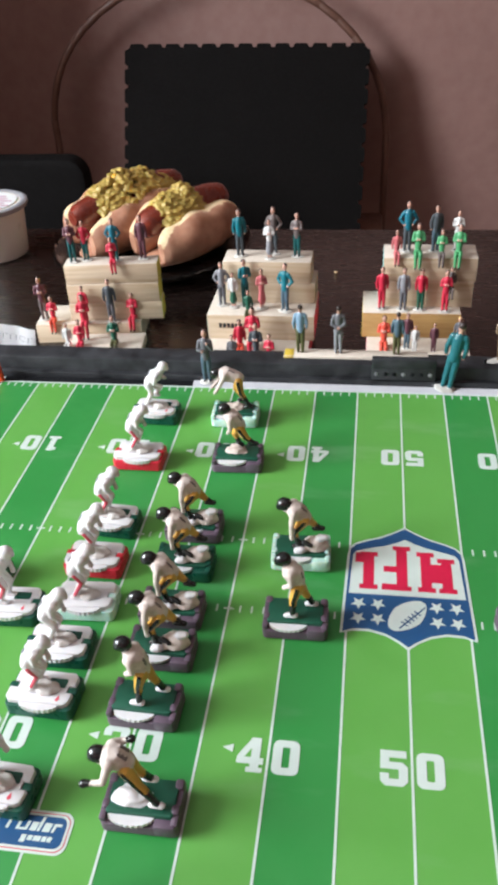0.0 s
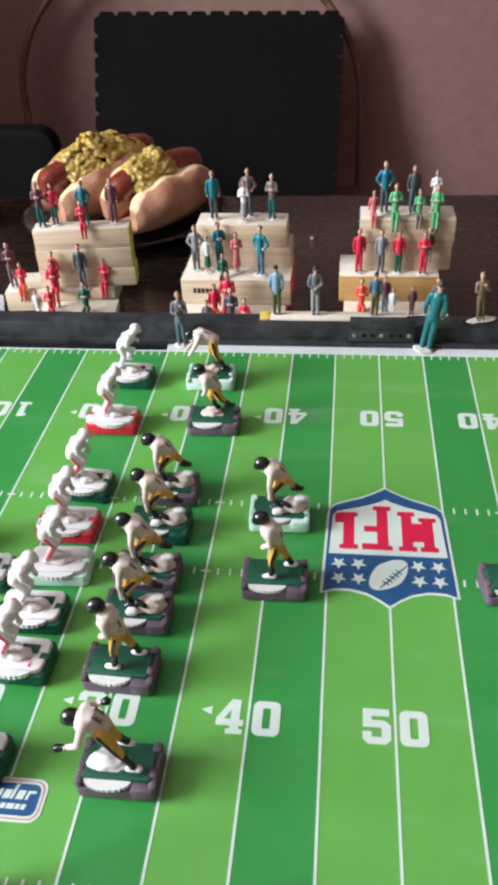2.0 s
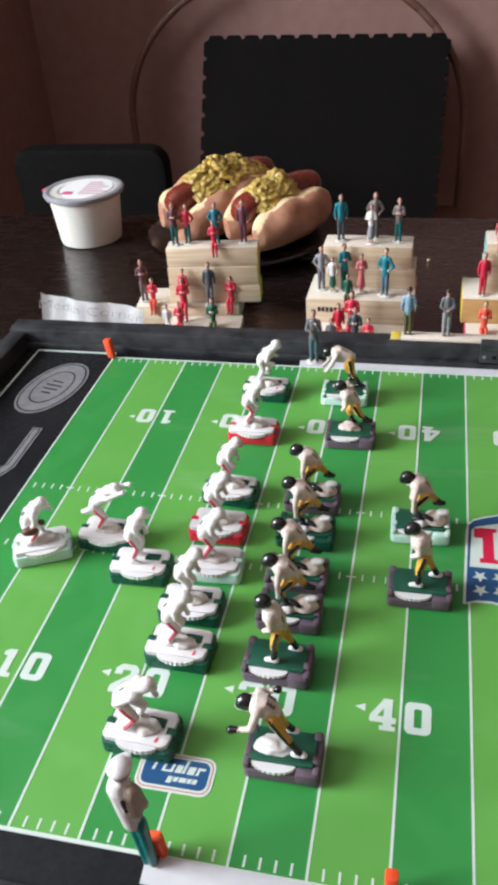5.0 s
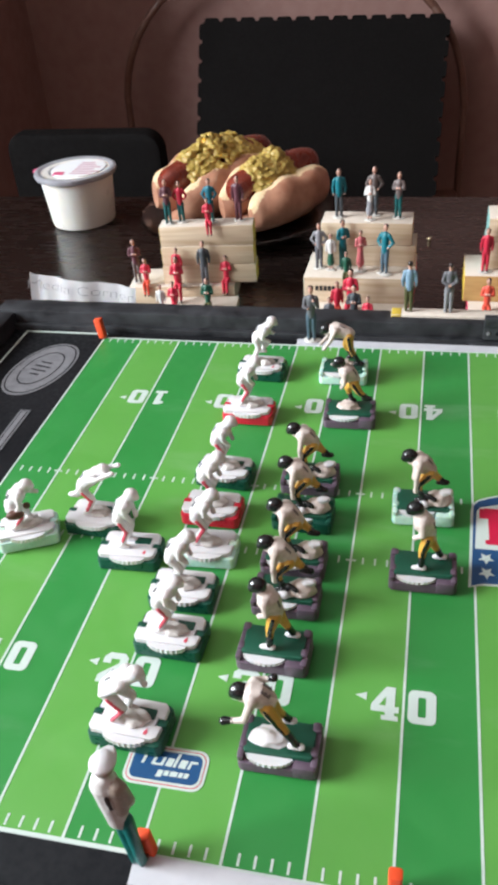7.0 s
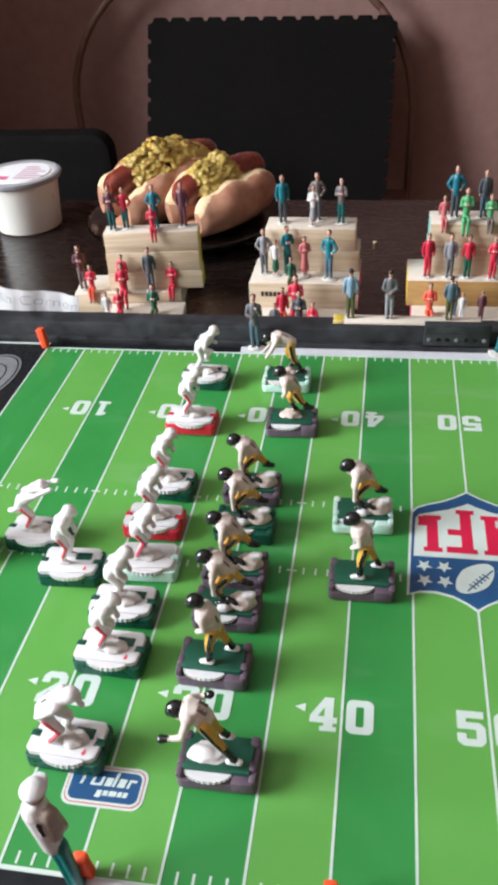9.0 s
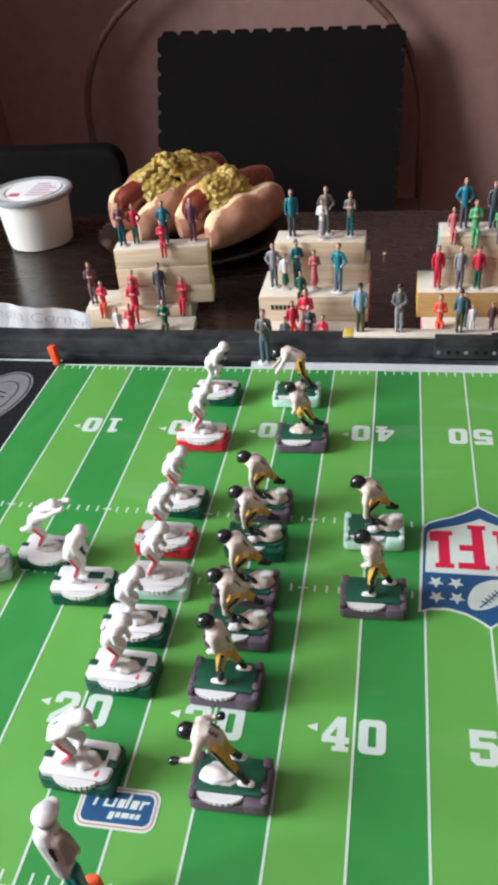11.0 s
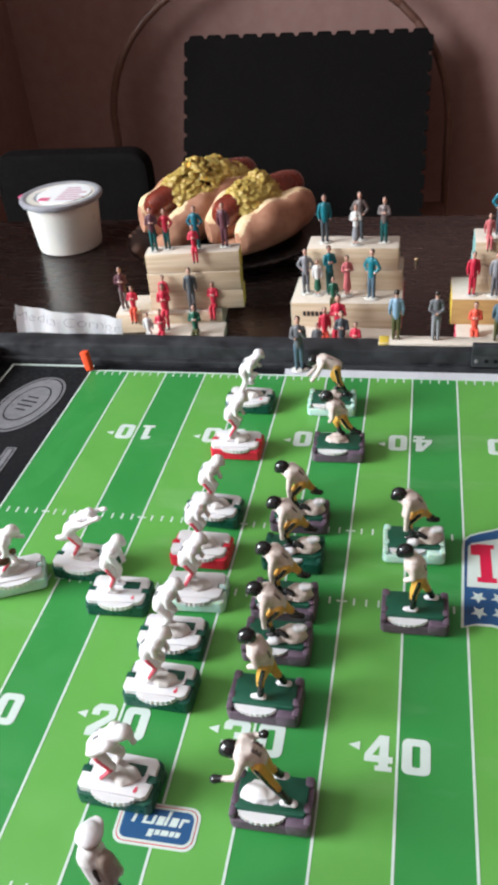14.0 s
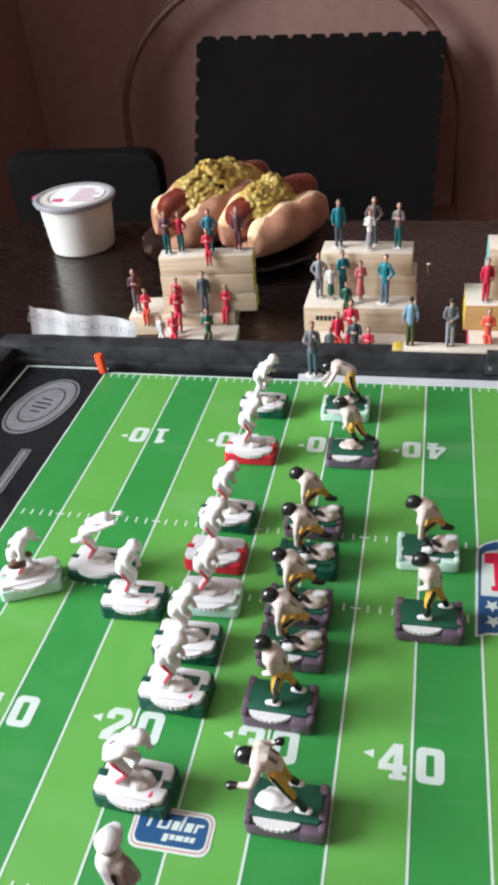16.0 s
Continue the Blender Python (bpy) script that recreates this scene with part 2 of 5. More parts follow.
# thin pressed glass: clear, with gloss that grows towards the edges
PLATE_GLASS = bpy.data.materials.new("pressed_plate_glass")
PLATE_GLASS.use_nodes = True
nt = PLATE_GLASS.node_tree
for nd in list(nt.nodes):
    nt.nodes.remove(nd)
g_out, g_mix, g_clear, g_gloss, g_fres = (nt.nodes.new("ShaderNode" + k) for k in ("OutputMaterial", "MixShader", "BsdfTransparent", "BsdfGlossy", "Fresnel"))
g_clear.inputs["Color"].default_value, g_gloss.inputs["Roughness"].default_value, g_fres.inputs["IOR"].default_value = (0.97, 0.98, 0.98, 1), 0.14, 1.8
nt.links.new(g_fres.outputs[0], g_mix.inputs[0])
nt.links.new(g_clear.outputs[0], g_mix.inputs[1])
nt.links.new(g_gloss.outputs[0], g_mix.inputs[2])
nt.links.new(g_mix.outputs[0], g_out.inputs[0])


# ---- mesh helpers (lengths in field yards) ----
def mesh_of(name, bm, mats, smooth=True, scale=YD):
    bmesh.ops.scale(bm, vec=(scale,) * 3, verts=bm.verts)
    me = bpy.data.meshes.new(name)
    bm.to_mesh(me)
    bm.free()
    for m in mats if isinstance(mats, (list, tuple)) else [mats]:
        me.materials.append(m)
    if smooth:
        me.polygons.foreach_set("use_smooth", [True] * len(me.polygons))
        me.set_sharp_from_angle(angle=radians(38))
    return me


def part(name, bm, mats, parent=None, label="", smooth=True, scale=YD):
    ob = new(name, mesh_of(name, bm, mats, smooth, scale))
    ob.parent = parent
    if label:
        ob["label"] = label
    return ob


def thing(name, x, y, z, turn=0.0, label="", category="", group="", kind=""):
    ob = new(name)
    ob.empty_display_size = 0.01
    ob.matrix_basis = Matrix.Translation(P(x, y, z)) @ Matrix.Rotation(radians(turn), 4, "Z")
    return tagged(ob, label, category, group, kind)


def box(bm, x0, x1, y0, y1, z0, z1, bevel=0.0, mat=0, segments=2):
    r = bmesh.ops.create_cube(bm, size=1.0)
    vs = r["verts"]
    bmesh.ops.scale(bm, vec=(x1 - x0, y1 - y0, z1 - z0), verts=vs)
    bmesh.ops.translate(bm, vec=((x0 + x1) / 2, (y0 + y1) / 2, (z0 + z1) / 2), verts=vs)
    faces = list({f for v in vs for f in v.link_faces})
    for f in faces:
        f.material_index = mat
    if bevel:
        edges = list({e for v in vs for e in v.link_edges})
        bmesh.ops.bevel(bm, geom=edges, offset=bevel, segments=segments, affect="EDGES", profile=0.5)
    return bm


def slab(bm, outline, z0, z1, mat=0, bevel=0.0):
    """A prism over an outline of (x, y)."""
    low = [bm.verts.new((x, y, z0)) for x, y in outline]
    high = [bm.verts.new((x, y, z1)) for x, y in outline]
    faces = [bm.faces.new(high), bm.faces.new(low[::-1])]
    n = len(outline)
    for i in range(n):
        faces.append(bm.faces.new((low[i], low[(i + 1) % n], high[(i + 1) % n], high[i])))
    for f in faces:
        f.material_index = mat
    bmesh.ops.recalc_face_normals(bm, faces=faces)
    if bevel:
        bmesh.ops.bevel(bm, geom=list(faces[0].edges), offset=bevel, segments=2, affect="EDGES", profile=0.5)
    return bm


def limb(bm, a, b, ra, rb, mat=0, seg=10):
    """A tapered limb with round ends between two places."""
    a, b = Vector(a), Vector(b)
    axis = (b - a)
    length = max(axis.length, 1e-4)
    q = axis.to_track_quat("Z", "Y")
    rings = []
    profile = [(-0.95 * ra, 0.32 * ra), (-0.7 * ra, 0.72 * ra), (0, ra), (length, rb), (length + 0.7 * rb, 0.72 * rb), (length + 0.95 * rb, 0.32 * rb)]
    for h, r in profile:
        rings.append([bm.verts.new(a + q @ Vector((r * math.cos(2 * math.pi * k / seg), r * math.sin(2 * math.pi * k / seg), h))) for k in range(seg)])
    made = []
    for u, v in zip(rings, rings[1:]):
        for k in range(seg):
            made.append(bm.faces.new((u[k], u[(k + 1) % seg], v[(k + 1) % seg], v[k])))
    made += [bm.faces.new(rings[0][::-1]), bm.faces.new(rings[-1])]
    for f in made:
        f.material_index = mat


def ball(bm, c, r, mat=0, squash=(1, 1, 1), sub=2, rough=0.0, seed=0):
    made = bmesh.ops.create_icosphere(bm, subdivisions=sub, radius=1.0)
    for v in made["verts"]:
        k = r * (1 + rough * noise.noise(v.co * 1.7 + Vector((seed, seed * 0.7, 0))))
        v.co = Vector(c) + Vector((v.co.x * squash[0], v.co.y * squash[1], v.co.z * squash[2])) * k
    for f in {f for v in made["verts"] for f in v.link_faces}:
        f.material_index = mat


def lathe(bm, profile, seg=48, mat=0, ripple=None):
    """Turns a profile of (radius, height) round z; ripple(angle, radius) scales the radius."""
    rings = []
    for r, h in profile:
        rings.append([bm.verts.new((r * (ripple(2 * math.pi * k / seg, r) if ripple else 1) * math.cos(2 * math.pi * k / seg),
                                    r * (ripple(2 * math.pi * k / seg, r) if ripple else 1) * math.sin(2 * math.pi * k / seg), h)) for k in range(seg)])
    for u, v in zip(rings, rings[1:]):
        for k in range(seg):
            bm.faces.new((u[k], u[(k + 1) % seg], v[(k + 1) % seg], v[k])).material_index = mat
    bm.faces.new(rings[0][::-1]).material_index = mat
    bm.faces.new(rings[-1]).material_index = mat
    bmesh.ops.recalc_face_normals(bm, faces=bm.faces)


def rounded(x0, x1, y0, y1, r, n=5):
    pts = []
    for cx, cy, a in ((x1 - r, y1 - r, 0), (x0 + r, y1 - r, 90), (x0 + r, y0 + r, 180), (x1 - r, y0 + r, 270)):
        for k in range(n + 1):
            t = radians(a + 90 * k / n)
            pts.append((cx + r * math.cos(t), cy + r * math.sin(t)))
    return pts


def lettering(text, height, width=None, bold=0.0, thick=0.02):
    """A bmesh of flat raised writing in the built-in font, centred, in field yards."""
    cu = bpy.data.curves.new("writing", "FONT")
    cu.body, cu.size, cu.align_x, cu.align_y, cu.offset, cu.resolution_u = text, 1.0, "CENTER", "CENTER", bold, 7
    ob = new("writing", cu)
    bpy.context.view_layer.update()
    me = bpy.data.meshes.new_from_object(ob.evaluated_get(bpy.context.evaluated_depsgraph_get()))
    bpy.data.objects.remove(ob)
    bpy.data.curves.remove(cu)
    bm = bmesh.new()
    bm.from_mesh(me)
    bpy.data.meshes.remove(me)
    xs, ys = [v.co.x for v in bm.verts], [v.co.y for v in bm.verts]
    k = height / (max(ys) - min(ys))
    kx = width / (max(xs) - min(xs)) if width else k
    mx, my = (max(xs) + min(xs)) / 2, (max(ys) + min(ys)) / 2
    for v in bm.verts:
        v.co = Vector(((v.co.x - mx) * kx, (v.co.y - my) * k, thick))
    return bm


def fused(bm, voxel, smooth=2):
    """Melts overlapping pieces into one moulded skin that keeps each piece's material."""
    bm.faces.ensure_lookup_table()
    tree = BVHTree.FromBMesh(bm)
    kinds = [f.material_index for f in bm.faces]
    me = bpy.data.meshes.new("mould")
    bm.to_mesh(me)
    bm.free()
    ob = new("mould", me)
    md = ob.modifiers.new("skin", "REMESH")
    md.mode, md.voxel_size = "VOXEL", voxel
    bpy.context.view_layer.update()
    skin = bpy.data.meshes.new_from_object(ob.evaluated_get(bpy.context.evaluated_depsgraph_get()))
    bpy.data.objects.remove(ob)
    out = bmesh.new()
    out.from_mesh(skin)
    bpy.data.meshes.remove(me), bpy.data.meshes.remove(skin)
    for _ in range(smooth):
        bmesh.ops.smooth_vert(out, verts=out.verts, factor=0.5, use_axis_x=True, use_axis_y=True, use_axis_z=True)
    for f in out.faces:
        hit = tree.find_nearest(f.calc_center_median())
        f.material_index = kinds[hit[2]] if hit[2] is not None else 0
    return out


def moved(bm, dx=0, dy=0, dz=0, turn=0):
    bmesh.ops.rotate(bm, verts=bm.verts, matrix=Matrix.Rotation(radians(turn), 3, "Z"))
    bmesh.ops.translate(bm, verts=bm.verts, vec=(dx, dy, dz))
    return bm


# ---- the room (metres) ----
def wall(name, x0, x1, y0, y1, z0, z1, mat):
    bm = bmesh.new()
    box(bm, x0, x1, y0, y1, z0, z1)
    return tagged(part(name, bm, mat, scale=1.0, smooth=False), kind="structure")


T = 0.12
wall("floor", ROOM_L - T, ROOM_R + T, ROOM_F - T, ROOM_B + T, -0.1, 0.0, FLOOR_WOOD)
wall("ceiling", ROOM_L - T, ROOM_R + T, ROOM_F - T, ROOM_B + T, ROOM_H, ROOM_H + 0.1, CEILING_PAINT)
wall("wall_back", ROOM_L, ROOM_R, ROOM_B, ROOM_B + T, 0, ROOM_H, WALL_PAINT)
wall("wall_front", ROOM_L, ROOM_R, ROOM_F - T, ROOM_F, 0, ROOM_H, WALL_PAINT)
wall("wall_right", ROOM_R, ROOM_R + T, ROOM_F - T, ROOM_B + T, 0, ROOM_H, WALL_PAINT)
wall("wall_nook", NOOK_X - T, NOOK_X, NOOK_Y, ROOM_B, 0, ROOM_H, WALL_PAINT)
bm = bmesh.new()
box(bm, ROOM_L - T, ROOM_L, ROOM_F - T, WIN_Y0, 0, ROOM_H)
box(bm, ROOM_L - T, ROOM_L, WIN_Y1, ROOM_B + T, 0, ROOM_H)
box(bm, ROOM_L - T, ROOM_L, WIN_Y0, WIN_Y1, 0, WIN_Z0)
box(bm, ROOM_L - T, ROOM_L, WIN_Y0, WIN_Y1, WIN_Z1, ROOM_H)
tagged(part("wall_left", bm, WALL_PAINT, scale=1.0, smooth=False), kind="structure")

# ---- the table ----
table = tagged(new("dining_table"), "dark espresso wooden table with a polished top", "table")
TX0, TX1, TY0, TY1 = -0.95, 0.85, -0.50, 0.4025
bm = bmesh.new()
box(bm, TX0, TX1, TY0, TY1, TABLE_Z - 0.03, TABLE_Z, bevel=0.003)
part("tabletop", bm, TABLE_WOOD, table, scale=1.0)
for i, (lx, ly) in enumerate(((TX0 + 0.07, TY0 + 0.07), (TX1 - 0.07, TY0 + 0.07), (TX0 + 0.07, TY1 - 0.07), (TX1 - 0.07, TY1 - 0.07))):
    bm = bmesh.new()
    box(bm, lx - 0.035, lx + 0.035, ly - 0.035, ly + 0.035, 0, TABLE_Z - 0.03, bevel=0.004)
    part("leg", bm, TABLE_WOOD, table, scale=1.0)
for y in (TY0 + 0.05, TY1 - 0.07):
    bm = bmesh.new()
    box(bm, TX0 + 0.1, TX1 - 0.1, y, y + 0.02, TABLE_Z - 0.11, TABLE_Z - 0.03)
    part("apron", bm, TABLE_WOOD, table, scale=1.0)

# ---- chairs and foam tile behind the table ----
def arch_chair():
    ch = thing("hoop_back_chair", -78.5, 305, -159.5, label="round-backed brown rattan hoop chair against the wall", category="chair")
    pts = [(-80, 0), (-80, 60), (-79, 112)]
    for k in range(1, 24):
        a = math.pi - math.pi * k / 24
        pts.append((79.5 * math.cos(a) * (1.0 + 0.02 * math.sin(2 * a) ** 2), 112 + 68 * math.sin(a)))
    pts += [(80, 112), (80, 60), (80, 0)]
    bm = bmesh.new()
    for (xa, za), (xb, zb) in zip(pts, pts[1:]):
        limb(bm, (xa, 0, za), (xb, 0, zb), 1.7, 1.7, seg=10)
    part("hoop_frame", bm, RATTAN, ch)
    bm = bmesh.new()
    box(bm, -80, 80, -66, -1, 70, 76, bevel=2)
    part("seat", bm, RATTAN, ch)
    for x in (-72, 72):
        bm = bmesh.new()
        limb(bm, (x, -62, 2), (x, -62, 70), 2.3, 2.3)
        part("front_leg", bm, RATTAN, ch)


arch_chair()


def foam_tile():
    """A square black mat with interlocking teeth on its edges, standing on the chair's seat."""
    w, h, tooth, n = 107.0, 81.2, 1.5, 13
    out = []

    def side(ax, ay, bx, by, nx, ny, count):
        for k in range(count):
            for t, d in ((k + 0.10, 0), (k + 0.13, 0.75), (k + 0.22, 1), (k + 0.78, 1), (k + 0.87, 0.75), (k + 0.90, 0)):
                out.append((ax + (bx - ax) * t / count + nx * tooth * d, ay + (by - ay) * t / count + ny * tooth * d))

    side(-w / 2, h, w / 2, h, 0, 1, n)
    side(w / 2, h, w / 2, 0, 1, 0, 10)
    out.append((w / 2, 0))
    out.append((-w / 2, 0))
    side(-w / 2, 0, -w / 2, h, -1, 0, 10)
    bm = bmesh.new()
    slab(bm, out, -1.2, 1.2)
    bmesh.ops.rotate(bm, verts=bm.verts, matrix=Matrix.Rotation(radians(66.0), 3, "X"))
    ob = part("foam_floor_tile", bm, FOAM_BLACK, smooth=False)
    ob.matrix_basis = Matrix.Translation(P(-63.6, 269.4, -83.3)) @ Matrix.Rotation(radians(1.3), 4, "Y")
    return tagged(ob, "black interlocking foam floor tile leaning on the chair", "foam mat")


foam_tile()


def padded_chair():
    ch = thing("padded_chair", -137, 200, -159.5, label="black padded chair with a rounded low back", category="chair")
    bm = bmesh.new()
    slab(bm, rounded(-31, 30, 0, 51.5, 7, 6), -3.5, 3.5, bevel=2.2)
    bmesh.ops.rotate(bm, verts=bm.verts, matrix=Matrix.Rotation(radians(90), 3, "X"))
    bmesh.ops.translate(bm, verts=bm.verts, vec=(0, 0, 81))
    part("backrest", bm, VINYL_BLACK, ch)
    bm = bmesh.new()
    box(bm, -33, 33, -72, 2, 76, 86, bevel=3.5)
    part("seat", bm, VINYL_BLACK, ch)
    for x in (-29, 29):
        for y in (-66, 0):
            bm = bmesh.new()
            limb(bm, (x, y, 2.2), (x, y, 76), 2.2, 2.4)
            part("leg", bm, VINYL_BLACK, ch)
        bm = bmesh.new()
        limb(bm, (x, 1.0, 80), (x, 1.0, 100), 2.0, 2.0)
        part("back_post", bm, VINYL_BLACK, ch)


padded_chair()

# ---- the game board ----
FAR, NEAR = 0.2, -61.6
board = thing("football_game_board", 0, 0, 0, label="football game board with green striped field in a black frame", category="game board")
bm = bmesh.new()
box(bm, -65.5, 65.5, NEAR - 7.0, 2.6, -7.5, -0.05, bevel=0.15)
part("deck", bm, PRINT_BLACK, board)
for x, y in ((-58, -58), (58, -58), (-58, -4), (58, -4)):
    bm = bmesh.new()
    lathe(bm, [(1.6, -9.5), (1.8, -9.3), (1.8, -7.4), (1.6, -7.4)], 16)
    part("foot", moved(bm, x, y), RAIL_BLACK, board)
for k in range(20):
    x0 = -50 + 5 * k
    inner = k if k < 10 else 19 - k
    bm = bmesh.new()
    box(bm, x0, x0 + 5, NEAR, FAR, -0.06, 0.0)
    part("field_stripe", bm, GREEN_DARK if inner % 2 == 0 else GREEN_LIGHT, board, smooth=False)
for k in range(21):
    x = -50 + 5 * k
    bm = bmesh.new()
    if k == 10:
        box(bm, -0.09, 0.09, -23.9, FAR, 0.0, 0.02)
        part("yard_line", bm, PRINT_WHITE, board, smooth=False)
        bm = bmesh.new()
        box(bm, -0.09, 0.09, NEAR, -38.4, 0.0, 0.02)
    else:
        box(bm, x - 0.09, x + 0.09, NEAR, FAR, 0.0, 0.02)
    part("yard_line", bm, PRINT_WHITE, board, smooth=False)
bm = bmesh.new()
for y0, y1 in ((FAR, FAR + 0.28), (NEAR - 0.28, NEAR)):
    box(bm, -50.0, 50.0, y0, y1, -0.05, 0.02)
for x in (-61.2, 61.2):
    box(bm, x - 0.12, x + 0.12, NEAR, FAR + 1.3, -0.05, 0.02)
box(bm, -61.2, -50.0, FAR + 1.0, FAR + 1.3, -0.05, 0.02)
part("sideline", bm, PRINT_WHITE, board, smooth=False)
tick_bm, cross_bm = bmesh.new(), bmesh.new()
box(tick_bm, -0.08, 0.08, -0.38, 0.38, 0.0, 0.02)
box(cross_bm, -0.42, 0.42, -0.085, 0.085, 0.0, 0.024)
TICK, CROSS = mesh_of("hash_mark", tick_bm, PRINT_WHITE, False), mesh_of("hash_crossing", cross_bm, PRINT_WHITE, False)
rest = bmesh.new()


def mark(name, me, x, y):
    ob = new(name, me)
    ob.parent, ob.location = board, (x * YD, y * YD, 0)


for yard in range(-49, 50):
    for y in (FAR - 0.46, NEAR + 0.52, -26.7, -35.35):
        inner = -40 < y < -20
        if inner and abs(yard) < 6:
            continue
        if yard % 5:
            if yard <= 18:
                mark("hash_mark", TICK, yard, y)
            else:
                box(rest, yard - 0.08, yard + 0.08, y - 0.38, y + 0.38, 0.0, 0.02)
        elif inner:
            mark("hash_crossing", CROSS, yard, y)
tagged(part("hash_mark_rest", rest, PRINT_WHITE, board, smooth=False), kind="stuff")

def ring(bm, outer, inner, z0, z1):
    """A flat band between two outlines of equal count."""
    n = len(outer)
    rows = [[bm.verts.new((x, y, z)) for x, y in loop] for loop, z in ((outer, z0), (outer, z1), (inner, z1), (inner, z0))]
    for u, v in zip(rows, rows[1:] + rows[:1]):
        for i in range(n):
            bm.faces.new((u[i], u[(i + 1) % n], v[(i + 1) % n], v[i]))
    bmesh.ops.recalc_face_normals(bm, faces=bm.faces)


# block numerals with slab ends on a cell 1.9 wide and 2.7 high; every outline has its place round the middle
NUMERALS = {
    "1": [[(-0.68, -1.35), (0.68, -1.35), (0.68, -0.95), (0.34, -0.95), (0.34, 1.35), (-0.26, 1.35), (-0.68, 1.12), (-0.68, 0.72), (-0.30, 0.72), (-0.30, -0.95), (-0.68, -0.95)]],
    "2": [[(-0.95, -1.35), (0.95, -1.35), (0.95, -0.50), (0.52, -0.50), (0.52, -0.78), (-0.10, -0.78), (0.95, 0.22), (0.95, 0.95), (0.58, 1.35), (-0.58, 1.35), (-0.95, 0.95), (-0.95, 0.38),
           (-0.34, 0.38), (-0.34, 0.80), (0.32, 0.80), (0.32, 0.42), (-0.95, -0.72)]],
    "3": [[(-0.58, -1.35), (0.58, -1.35), (0.95, -1.0), (0.95, -0.22), (0.72, 0.02), (0.95, 0.26), (0.95, 1.0), (0.58, 1.35), (-0.58, 1.35), (-0.95, 1.0), (-0.95, 0.46), (-0.34, 0.46),
           (-0.34, 0.82), (0.32, 0.82), (0.32, 0.28), (-0.12, 0.28), (-0.12, -0.24), (0.32, -0.24), (0.32, -0.82), (-0.34, -0.82), (-0.34, -0.46), (-0.95, -0.46), (-0.95, -1.0)]],
    "4": [[(-0.95, -0.72), (0.02, -0.72), (0.02, -0.98), (-0.22, -0.98), (-0.22, -1.35), (0.92, -1.35), (0.92, -0.98), (0.66, -0.98), (0.66, -0.72), (0.95, -0.72), (0.95, -0.24), (0.66, -0.24),
           (0.66, 1.35), (0.0, 1.35), (-0.95, -0.20)]],
    "5": [[(-0.58, -1.35), (0.58, -1.35), (0.95, -1.0), (0.95, 0.10), (0.58, 0.46), (-0.32, 0.46), (-0.32, 0.80), (0.88, 0.80), (0.88, 1.35), (-0.93, 1.35), (-0.93, -0.08), (0.32, -0.08),
           (0.32, -0.82), (-0.34, -0.82), (-0.34, -0.42), (-0.95, -0.42), (-0.95, -1.0)]],
}


def numeral(text):
    bm = bmesh.new()
    if text == "0":
        ring(bm, rounded(-0.95, 0.95, -1.35, 1.35, 0.48), rounded(-0.27, 0.27, -0.80, 0.80, 0.10), 0.0, 0.03)
        return bm
    for loop in NUMERALS[text]:
        slab(bm, loop, 0.0, 0.03)
    if text == "4":
        slab(bm, [(-0.42, -0.22), (0.04, -0.22), (0.04, 0.52)], 0.0, 0.034, 1)
    return bm


for k in range(9):
    x = -40 + 10 * k
    digit = str(5 - abs(x) // 10) if x else "5"
    for y, turn in ((-48.9, 0), (-12.65, 180)):
        for text, dx in ((digit, -1.25), ("0", 1.25)):
            sx = dx if turn == 0 else -dx
            stripe = GREEN_DARK if int((x + sx + 50) // 5) % 2 == (0 if x + sx < 0 else 1) else GREEN_LIGHT
            part("yard_number", moved(numeral(text), x + sx, y, 0, turn), [PRINT_WHITE, stripe], board, smooth=False)
        if x:
            s = -1 if x < 0 else 1
            bm = bmesh.new()
            ay = y + (0.35 if turn == 0 else -0.35)
            slab(bm, [(x + s * 3.3, ay + 0.05), (x + s * 2.55, ay + 0.36), (x + s * 2.55, ay - 0.30)], 0.0, 0.03)
            part("yard_arrow", bm, PRINT_WHITE, board, smooth=False)


def emblem_outline(k, top=0.0):
    """The crest at the field's middle: a peak, round shoulders, slightly flaring sides and a pointed foot. k: inset."""
    half = [(0, -24.35 - 1.25 * k), (0.5, -24.75 - 1.1 * k), (1.2, -25.25 - k), (2.3, -25.85 - k), (3.5, -26.3 - k), (4.4, -26.75 - k), (4.95 - 0.5 * k, -27.4 - 0.8 * k), (5.12 - k, -28.3 - 0.5 * k),
            (5.28 - k, -33.0), (5.44 - k, -37.2 + 0.75 * k), (4.4 - 0.3 * k, -36.9 + k), (3.1, -36.85 + k), (1.8, -37.2 + k), (0.8, -37.8 + k), (0, -38.5 + 1.3 * k)]
    return half + [(-x, y) for x, y in half[-2:0:-1]]


crest = thing("midfield_emblem", 0, 0, 0)
crest.parent, crest.matrix_basis = board, Matrix.Translation((0, 1.617 * YD, 0)) @ Matrix.Diagonal((1.015, 1.042, 1.0, 1.0))
crest["label"] = "blue and white shield emblem printed at midfield"
for name, k, z, m in (("shield_border", 0.0, 0.035, PRINT_WHITE), ("shield_field", 0.22, 0.05, PRINT_BLUE)):
    bm = bmesh.new()
    slab(bm, emblem_outline(k), 0.0, z)
    part(name, bm, m, crest, smooth=False)
bm = bmesh.new()
up = [(0, -26.05), (0.7, -26.5), (1.8, -27.0), (3.1, -27.4), (4.3, -27.8), (4.62, -28.3), (4.85, -32.9)]
slab(bm, up + [(-x, y) for x, y in up[:0:-1]], 0.0, 0.065)
part("name_panel", bm, PRINT_WHITE, crest, smooth=False)
